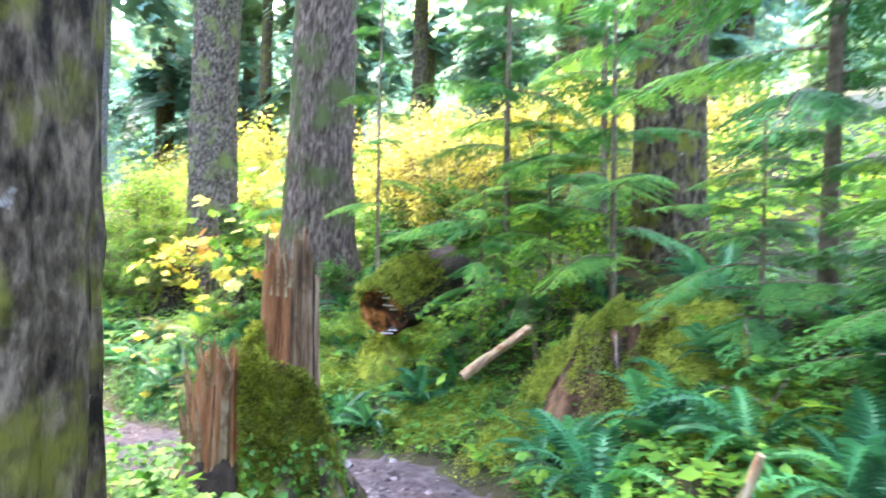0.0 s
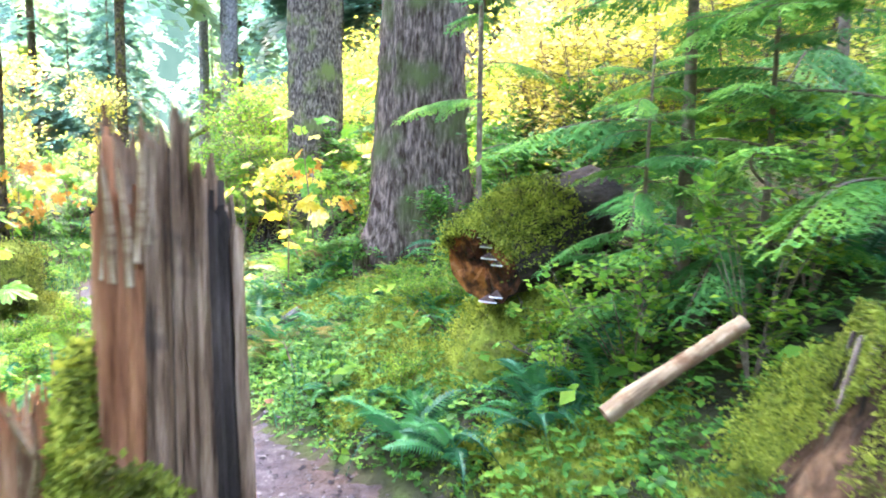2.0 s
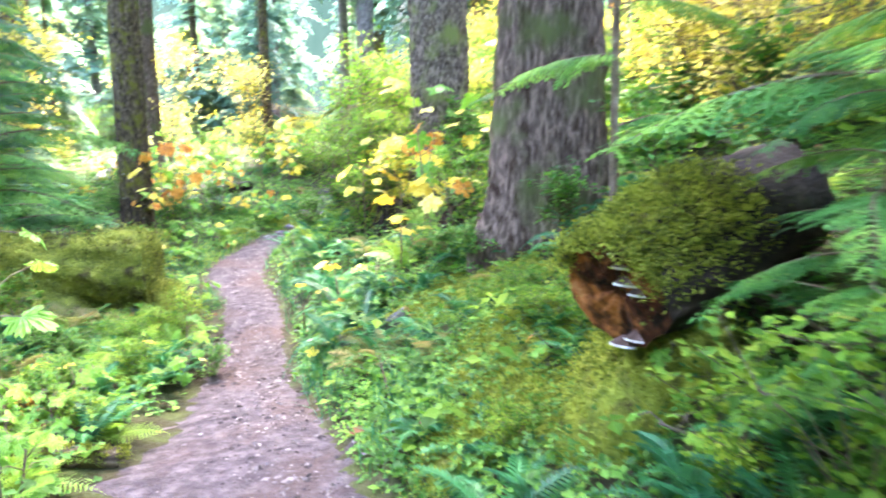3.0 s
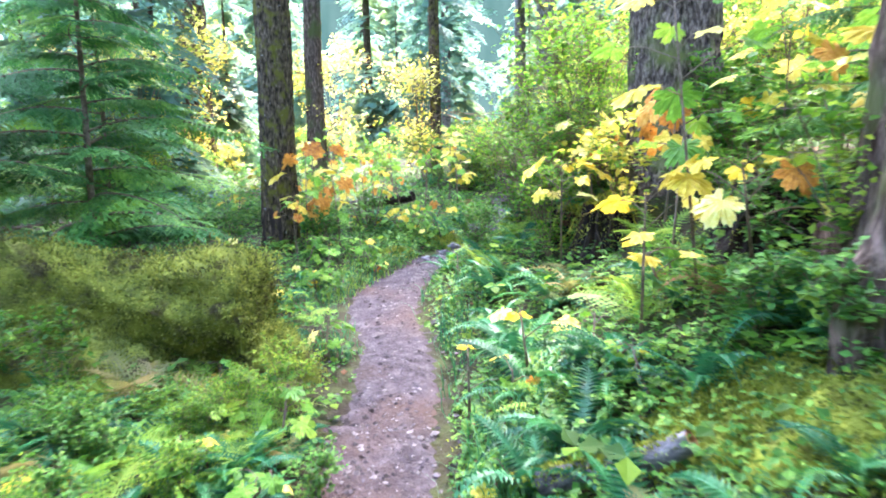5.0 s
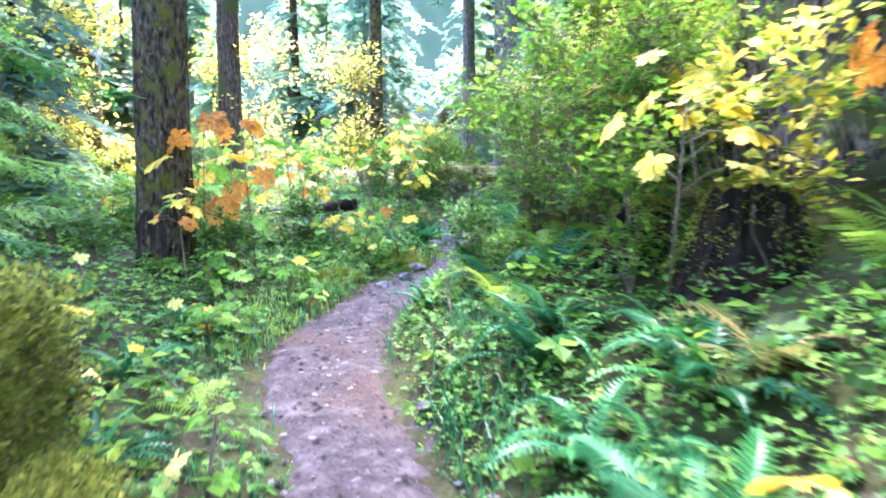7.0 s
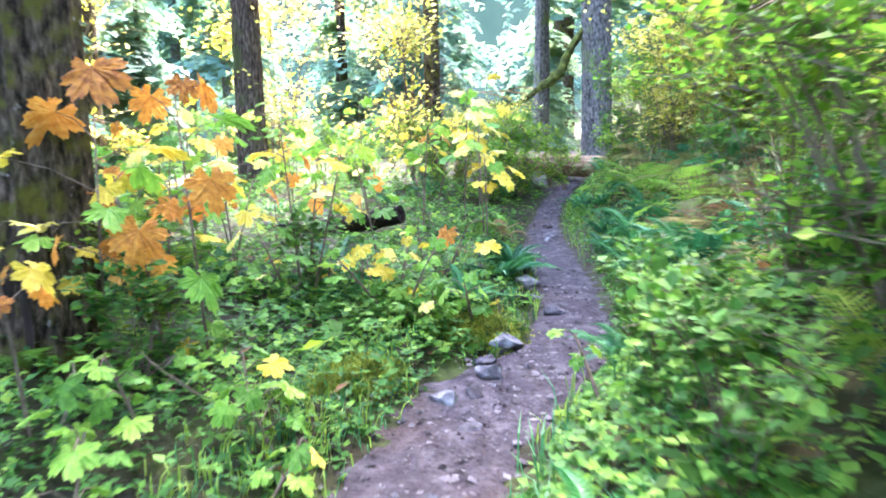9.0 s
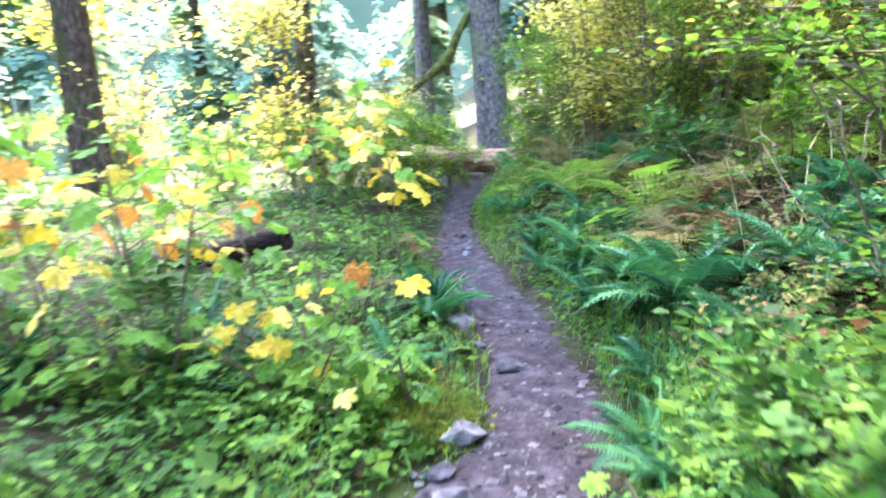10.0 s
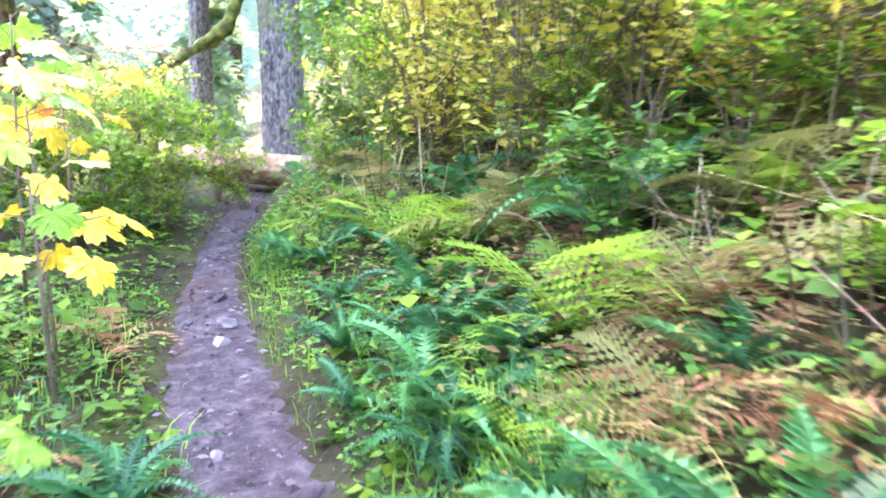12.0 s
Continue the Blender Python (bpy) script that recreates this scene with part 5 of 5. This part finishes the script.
for k, (x, y, h, kind) in enumerate(((-6.9, 14.5, 1.4, "shrub"), (-6.4, 14.3, 1.5, "shrub"), (-7.0, 15.3, 2.2, "shrub"), (-7.6, 15.55, 1.2, "shrub"), (-6.3, 15.2, 2.0, "shrub"), (-5.6, 14.4, 1.3, "shrub"), (-7.6, 14.5, 0.6, "cover"), (-7.2, 14.1, 0.6, "cover"), (-7.9, 15.0, 0.6, "cover"),
        (-8.1, 18.9, 1.5, "shrub_yellow"), (-7.2, 18.4, 1.6, "shrub_yellow"), (-9.4, 19.4, 1.5, "shrub"), (-9.9, 20.4, 2.0, "shrub_yellow"), (-9.2, 20.6, 2.2, "shrub_yellow"), (-8.3, 20.2, 2.4, "shrub_yellow"), (-10.6, 19.9, 1.2, "shrub"), (-11.2, 20.8, 1.4, "shrub"),
        (-6.8, 19.4, 2.2, "shrub_yellow"), (-6.3, 17.8, 2.0, "shrub"), (-5.6, 18.6, 2.6, "shrub_yellow"), (-7.4, 21.0, 2.6, "shrub_yellow"), (-11.6, 21.9, 1.5, "shrub"), (-13.6, 20.2, 1.2, "shrub"), (-13.0, 19.4, 1.0, "shrub"), (-14.5, 21.5, 1.4, "shrub_yellow"),
        (-5.0, 13.7, 1.0, "shrub_yellow"), (-5.7, 13.5, 0.9, "shrub"), (-9.7, 19.5, 2.0, "shrub_yellow"), (-10.3, 19.8, 1.8, "shrub_yellow"), (-9.0, 19.2, 2.1, "shrub_yellow"), (-6.6, 16.4, 1.4, "shrub"))):
    shrub(x, y, h, kind, 700 + k)
put(54, lambda x, y, s: shrub(x, y, r.uniform(0.45, 1.05), "shrub" if r.uniform() < 0.6 else "cover", s, 1.2), -5.5, -0.8, 5, 23, 0.8)
put(40, lambda x, y, s: shrub(x, y, r.uniform(0.5, 1.1), "shrub" if r.uniform() < 0.5 else "cover", s, 1.1), 1.8, 4.5, 8.5, 22, 1.7)
put(22, lambda x, y, s: shrub(x, y, r.uniform(1.2, 2.2), "shrub_yellow" if r.uniform() < 0.6 else "shrub", s), 3.8, 9.0, 9, 24, 3.4)
put(40, lambda x, y, s: shrub(x, y, r.uniform(0.9, 1.7), "shrub_yellow" if r.uniform() < 0.3 else "shrub", s), -13, -4.5, 9, 30, 4.0)


def cover_leaves(name, n, dlo, dhi, lo, hi, size, rise, mat, label, seed, three=True):
    """Small leaves over the forest floor, counted by nobody."""
    q = np.random.default_rng(seed)
    idx = np.where((LINE[:, 1] > lo) & (LINE[:, 1] < hi))[0]
    i = q.choice(idx, n)
    d = dlo + (dhi - dlo) * q.uniform(size=n) ** 1.3
    x = LINE[i, 0] + tangents[i, 1] * d + q.uniform(-0.25, 0.25, n)
    y = LINE[i, 1] - tangents[i, 0] * d + q.uniform(-0.25, 0.25, n)
    _, sd, at = trail_at(x, y, True)
    dd = np.abs(sd)
    patch = 0.5 + 0.5 * np.sin(2.1 * x + 1.3 * y) * np.cos(1.7 * y - 0.9 * x)
    keep = (dd > half_width(at) + 0.12 * q.uniform(size=n) + np.where(sd < 0, left_extra(at), right_extra(at))) & (q.uniform(size=n) < 0.35 + 0.65 * patch) & (np.hypot(x + 0.7, y - 7.02) > 0.3) & (np.hypot(x + 8.62, y - 16.68) > 0.2)
    x, y, dd = x[keep], y[keep], dd[keep]
    z = ground_z(x, y) + rise * q.uniform(0.05, 1, len(x)) * np.clip((dd - 0.3) / 0.4, 0.15, 1)
    if three:
        a0 = q.uniform(0, 6.28, len(x))
        x, y, z = np.repeat(x, 3), np.repeat(y, 3), np.repeat(z, 3)
        a = np.repeat(a0, 3) + np.tile((0, 2.1, 4.2), len(a0))
    else:
        a = q.uniform(0, 6.28, len(x))
    k = len(x)
    fw = np.stack([np.cos(a), np.sin(a), q.normal(size=k) * 0.35], 1)
    m = frames(fw, np.tile((0.0, 0.0, 1.0), (k, 1)) + q.normal(size=(k, 3)) * 0.25)
    sc = size * q.uniform(0.5, 1.4, k)
    v, f = scatter(KITE_V, KITE_F, m * np.stack([sc * 0.8, sc, sc], 1)[:, None, :], np.stack([x, y, z], 1))
    tagged(new(name, mesh_of(name, v, f, mat)), label, "undergrowth", kind="stuff")


cover_leaves("ground_cover", 15000, 0.3, 4.5, 3.5, 13, 0.045, 0.14, "cover", "low three-leaved ground cover on the bank", 1)
cover_leaves("ground_cover", 17000, 0.3, 5.5, 13, 23, 0.045, 0.16, "cover", "low three-leaved ground cover on the bank", 2)
cover_leaves("ground_cover", 13000, -4.5, -0.3, 3.5, 13, 0.05, 0.2, "cover", "low leafy ground cover beside the trail", 3)
cover_leaves("ground_cover", 13000, -5.0, -0.3, 13, 23, 0.05, 0.22, "cover", "low leafy ground cover beside the trail", 4)
cover_leaves("ground_cover", 5000, -6, 7, 3.5, 23, 0.09, 0.3, "shrub", "pale green herb leaves above the ground cover", 5)
cover_leaves("moss_carpet", 26000, 0.3, 3.0, 3.5, 22, 0.022, 0.03, "moss", "yellow-green moss carpet on the bank", 6, False)
cover_leaves("leaf_litter", 2600, -5, 5, 3.5, 23, 0.07, 0.05, "fern_dead", "brown fallen leaves on the forest floor", 7, False)
cover_leaves("ground_cover", 20000, 4.0, 14, 5, 34, 0.12, 0.35, "shrub", "leafy undergrowth on the slope", 8)
cover_leaves("ground_cover", 20000, -18, -4.5, 5, 34, 0.11, 0.35, "cover", "leafy undergrowth under the trees", 9)


def grass(name, n, dlo, dhi, lo, hi, height, mat, label, seed, spread=0.5):
    q = np.random.default_rng(seed)
    idx = np.where((LINE[:, 1] > lo) & (LINE[:, 1] < hi))[0]
    i = q.choice(idx, n)
    d = q.uniform(dlo, dhi, n)
    x = LINE[i, 0] + tangents[i, 1] * d + q.uniform(-0.1, 0.1, n)
    y = LINE[i, 1] - tangents[i, 0] * d + q.uniform(-0.1, 0.1, n)
    keep = (0.5 + 0.5 * np.sin(6 * x + 4 * y) > q.uniform(0, 0.9, n)) & (np.abs(trail_at(x, y)[1]) > half_width(trail_at(x, y, True)[2]) - 0.03 + left_extra(trail_at(x, y, True)[2]) * (dlo < 0))
    x, y = x[keep], y[keep]
    n = len(x)
    h = height * q.uniform(0.5, 1.3, n)
    b = q.normal(size=(n, 2)) * spread
    p0 = np.stack([x, y, ground_z(x, y) - 0.01], 1)
    p1 = p0 + np.stack([b[:, 0] * h * 0.35, b[:, 1] * h * 0.35, h * 0.65], 1)
    p2 = p0 + np.stack([b[:, 0] * h, b[:, 1] * h, h * 0.85], 1)
    w = np.stack([-b[:, 1], b[:, 0], 0 * h], 1)
    w /= np.linalg.norm(w, axis=1, keepdims=True)
    w *= 0.0035
    v = np.stack([p0 - w, p0 + w, p1 + w, p1 - w, p2], 1).reshape(-1, 3)
    k = np.arange(n) * 5
    f = [(a, a + 1, a + 2, a + 3) for a in k] + [(a + 3, a + 2, a + 4) for a in k]
    tagged(new(name, mesh_of(name, v, f, mat)), label, "grass", kind="stuff")


grass("grass", 2200, -0.9, -0.36, 12, 18, 0.12, "fern", "tufts of soft green grass along the trail", 11)
grass("grass", 2500, 0.36, 0.9, 9, 17, 0.22, "fern", "dark green grass along the trail", 12)
grass("dry_stalks", 130, 1.0, 3.0, 16, 20, 0.7, "stem_pale", "straw-coloured dead stalks on the bank", 13, 0.8)

put(9, lambda x, y, s: shrub(x, y, r.uniform(0.7, 1.3), "shrub" if r.uniform() < 0.6 else "shrub_yellow", s), -4.5, -1.2, 20, 29, 1.1)
put(9, lambda x, y, s: shrub(x, y, r.uniform(0.7, 1.3), "shrub" if r.uniform() < 0.6 else "shrub_yellow", s), 1.0, 5.5, 19.5, 29, 1.0)
put(20, lambda x, y, s: shrub(x, y, r.uniform(1.2, 1.7), "shrub" if r.uniform() < 0.6 else "shrub_yellow", s), 1.9, 5.0, 15.5, 20.5, 1.6)

for k, (x, y, h, kind) in enumerate(((-13.3, 20.7, 1.0, "shrub"), (-13.9, 21.0, 1.2, "shrub"), (-14.6, 20.6, 1.2, "shrub_yellow"), (-12.9, 20.1, 0.8, "shrub"), (-5.85, 10.05, 0.6, "cover"), (-5.35, 10.0, 0.55, "shrub"), (-5.4, 9.6, 0.55, "cover"), (-6.3, 9.6, 0.6, "shrub"), (-3.1, 11.75, 0.5, "cover"), (-2.7, 11.9, 0.6, "shrub"), (-3.3, 12.4, 0.6, "cover"), (-2.6, 11.4, 0.5, "cover"), (-5.7, 10.5, 0.35, "shrub"),
        (-6.9, 9.2, 0.5, "cover"), (-5.0, 9.3, 0.35, "cover"), (-4.6, 9.0, 0.35, "shrub"), (-8.2, 17.6, 0.7, "shrub"), (-7.6, 17.9, 0.9, "shrub"), (-9.0, 18.3, 0.7, "cover"), (-8.5, 18.5, 0.9, "shrub"))):
    shrub(x, y, h, kind, 900 + k, 1.15)
for k, (x, y, s) in enumerate(((-8.0, 17.6, 0.6), (-7.6, 17.0, 0.55), (-8.9, 18.1, 0.5), (-7.2, 17.6, 0.6), (-9.1, 17.35, 0.45), (-8.4, 18.3, 0.5), (-5.5, 9.95, 0.45), (-6.1, 9.8, 0.45))):
    fern(x, y, s, 950 + k, "fern_lime", 9)
grass("dry_stalks", 70, 0.9, 2.6, 17, 19, 0.6, "stem_pale", "straw-coloured dead stalks on the bank", 14, 0.7)
cover_leaves("bank_undergrowth", 13000, 0.7, 4.8, 15.5, 21, 0.026, 0.3, "bracken", "dense drying undergrowth on the bank", 21)
cover_leaves("leaf_litter", 1500, 0.7, 4.0, 15.5, 20, 0.06, 0.2, "fern_dead", "withered brown leaves caught in the undergrowth", 22, False)
cover_leaves("ground_cover", 9000, 0.3, 2.4, 6.5, 10.5, 0.035, 0.1, "cover", "low three-leaved ground cover on the bank", 23)
grass("brush_twigs", 900, 1.0, 4.0, 15.5, 21, 0.8, "stem", "thin bare twigs tangled in the brush", 24, 1.1)
for k, (x, y, h, kind) in enumerate(((-12.85, 21.15, 0.7, "shrub"), (-13.3, 21.35, 0.9, "shrub"), (-11.35, 20.2, 0.7, "shrub"), (-11.7, 20.9, 0.8, "cover"), (-12.0, 21.4, 0.7, "shrub"))):
    shrub(x, y, h, kind, 980 + k)
for k, (x, y) in enumerate(((-8.75, 17.35), (-8.5, 17.2), (-8.95, 17.6), (-7.8, 17.7), (-8.2, 18.2), (-9.35, 18.6))):
    fern(x, y, 0.5, 440 + k, "fern_dead", 8)
cover_leaves("ground_cover", 9000, -1.8, -0.22, 13.5, 19.5, 0.035, 0.12, "cover", "low leafy ground cover beside the trail", 25)
grass("grass", 2600, -1.0, -0.24, 13, 19, 0.12, "fern_lime", "tufts of soft green grass along the trail", 26)
# yellow foliage stands in for golden sunlight on conifer branches behind the trunks
for k, (x, y, h) in enumerate(((-18.2, 15.0, 4.0), (-16.2, 13.2, 3.4), (-15.2, 20.0, 3.0), (-17.6, 18.8, 3.4))):
    shrub(x, y, h, "shrub_yellow", 1200 + k, 0.8)
for k in range(12):
    q = 15.2 + 0.38 * k
    i = int(np.abs(LINE[:, 1] - q).argmin())
    d = 0.55 + 0.12 * math.sin(5 * k)
    fern(LINE[i, 0] + tangents[i, 1] * d, LINE[i, 1] - tangents[i, 0] * d, 0.36 + 0.05 * math.sin(3 * k), 1300 + k, count=12)
for k, (x, y, sz) in enumerate(((-3.2, 11.5, 0.5), (-2.9, 12.0, 0.5), (-2.5, 11.6, 0.5), (-3.7, 11.6, 0.5), (-5.1, 9.9, 0.45), (-4.7, 9.4, 0.4))):
    fern(x, y, sz, 1330 + k, count=12)
for k, (x, y, h) in enumerate(((0.05, 8.95, 0.7), (0.5, 8.85, 0.8), (0.75, 9.3, 0.9), (-0.3, 9.05, 0.5))):
    shrub(x, y, h, "shrub", 1400 + k)
for k in range(20):
    i = int(np.abs(LINE[:, 1] - (15.9 + 0.2 * k)).argmin())
    d = 1.15 + 1.9 * ((k * 0.618) % 1.0)
    fern(LINE[i, 0] + tangents[i, 1] * d, LINE[i, 1] - tangents[i, 0] * d, 0.42 + 0.2 * ((k * 0.37) % 1.0), 1500 + k, ("fern_olive", "fern_olive", "fern_dead")[k % 3], 8)
q = np.random.default_rng(77)
for k in range(16):  # low growth between the trail and the mossy log
    shrub(q.uniform(-6.1, -4.5), q.uniform(8.9, 10.4), 0.34, ("shrub", "cover", "shrub")[k % 3], 1600 + k, 1.1)
for k in range(11):
    fern(q.uniform(-6.0, -4.6), q.uniform(9.0, 10.4), q.uniform(0.28, 0.4), 1640 + k, ("fern", "fern_lime", "fern_olive")[k % 3], 9)
k = 0
while k < 16:
    x, y = q.uniform(-5.9, -5.0), q.uniform(10.0, 11.2)
    if free(x, y, 0.5):
        k += 1
        if k % 2:
            shrub(x, y, q.uniform(0.4, 0.55), "shrub", 1660 + k, 0.8)
        else:
            fern(x, y, q.uniform(0.32, 0.42), 1660 + k, ("fern", "fern_lime")[k // 2 % 2], 9)
for k in range(14):  # herbs and ferns on the mossy bank below the large conifer
    x, y = q.uniform(-2.5, -1.2), q.uniform(9.2, 11.2)
    if free(x, y, 0.5):
        fern(x, y, q.uniform(0.25, 0.38), 1700 + k, ("fern", "fern_lime")[k % 2], 9)
        shrub(x + 0.2, y - 0.1, 0.3, "shrub", 1720 + k)
cover_leaves("ground_cover", 9000, 0.4, 2.0, 8.5, 12.5, 0.03, 0.2, "cover", "low leafy herbs on the mossy bank", 31)
cover_leaves("ground_cover", 9000, 0.2, 1.1, 14.5, 20.5, 0.032, 0.12, "cover", "low leafy herbs along the trail's edge", 32)
grass("grass", 2500, 0.24, 0.7, 14.5, 20, 0.16, "fern_lime", "tufts of soft green grass along the trail", 33)
for k in range(30):  # long drying fronds arching over the bank
    i = int(np.abs(LINE[:, 1] - (16.6 + 0.125 * k)).argmin())
    d = 0.95 + 2.2 * ((k * 0.618) % 1.0)
    fern(LINE[i, 0] + tangents[i, 1] * d, LINE[i, 1] - tangents[i, 0] * d, 0.6 + 0.3 * ((k * 0.37) % 1.0), 1800 + k, ("fern_olive", "fern_lime", "fern_olive", "fern")[k % 4], 9)
q = np.random.default_rng(91)
for k in range(24):  # broad-leaved herbs where the trail widens
    x, y = q.uniform(-5.2, -3.2), q.uniform(7.0, 9.2)
    if free(x, y, 0.42):
        lobed_plant(x, y, q.uniform(0.15, 0.4), 6, (0.93, 0.06, 0.01), 2000 + k, 0.17, 0.16, 0.3)
for k in range(14):
    x, y = q.uniform(-5.2, -3.0), q.uniform(7.0, 9.2)
    if free(x, y, 0.45):
        fern(x, y, q.uniform(0.3, 0.45), 2050 + k, ("fern_lime", "fern", "fern_olive")[k % 3], 9)
for k in range(16):  # ferns hiding the foot of the thick mossy log
    x, y = q.uniform(-6.7, -5.3), q.uniform(9.0, 10.5)
    if free(x, y, 0.5):
        fern(x, y, q.uniform(0.4, 0.6), 2100 + k, ("fern_olive", "fern", "fern_lime")[k % 3], 10)
put(44, lambda x, y, s: lobed_plant(x, y, r.uniform(0.15, 0.45), 6, (0.9, 0.09, 0.01), s, 0.17, 0.16, 0.3), -2.4, -0.45, 10.5, 17, 0.42)
put(16, lambda x, y, s: fern(x, y, r.uniform(0.35, 0.55), s, "fern" if r.uniform() < 0.7 else "fern_olive", 11), 0.5, 2.2, 9.5, 14.5, 0.5)
for k in range(15):  # yellow bushes along the slope behind the large conifers
    shrub(q.uniform(-1.9, 3.4), q.uniform(12.6, 15.2), q.uniform(1.3, 2.0), "shrub_yellow", 2200 + k, 1.1)
for k in range(9):
    fern(q.uniform(-6.05, -5.45), q.uniform(10.1, 10.75), q.uniform(0.42, 0.56), 2240 + k, ("fern_olive", "fern_lime", "fern")[k % 3], 10)
for k, (x, y, sz) in enumerate(((-8.02, 16.72, 0.5), (-7.8, 16.45, 0.5), (-7.7, 17.1, 0.55), (-8.25, 16.3, 0.42), (-7.55, 16.0, 0.5))):
    fern(x, y, sz, 2260 + k, count=14)
for k, (x, y, sz) in enumerate(((-0.42, 9.05, 0.42), (-0.95, 9.0, 0.3), (-0.15, 9.25, 0.4), (-1.2, 9.35, 0.3))):  # ferns under the rotten log
    fern(x, y, sz, 2280 + k, count=11)
put(26, lambda x, y, s: lobed_plant(x, y, r.uniform(0.8, 1.6), 8, MIX if r.uniform() < 0.6 else (0.75, 0.2, 0.05), s, 0.24), -4.8, -1.3, 13.5, 20.5, 1.2)
for k, (x, y, h) in enumerate(((-14.4, 24.6, 1.2), (-13.2, 25.4, 1.4), (-15.4, 26.2, 1.3), (-12.4, 24.4, 1.2), (-14.2, 27.6, 1.6), (-16.2, 28.4, 1.6))):
    if free(x, y, 0.6):
        shrub(x, y, h, "shrub", 2300 + k, 1.3)
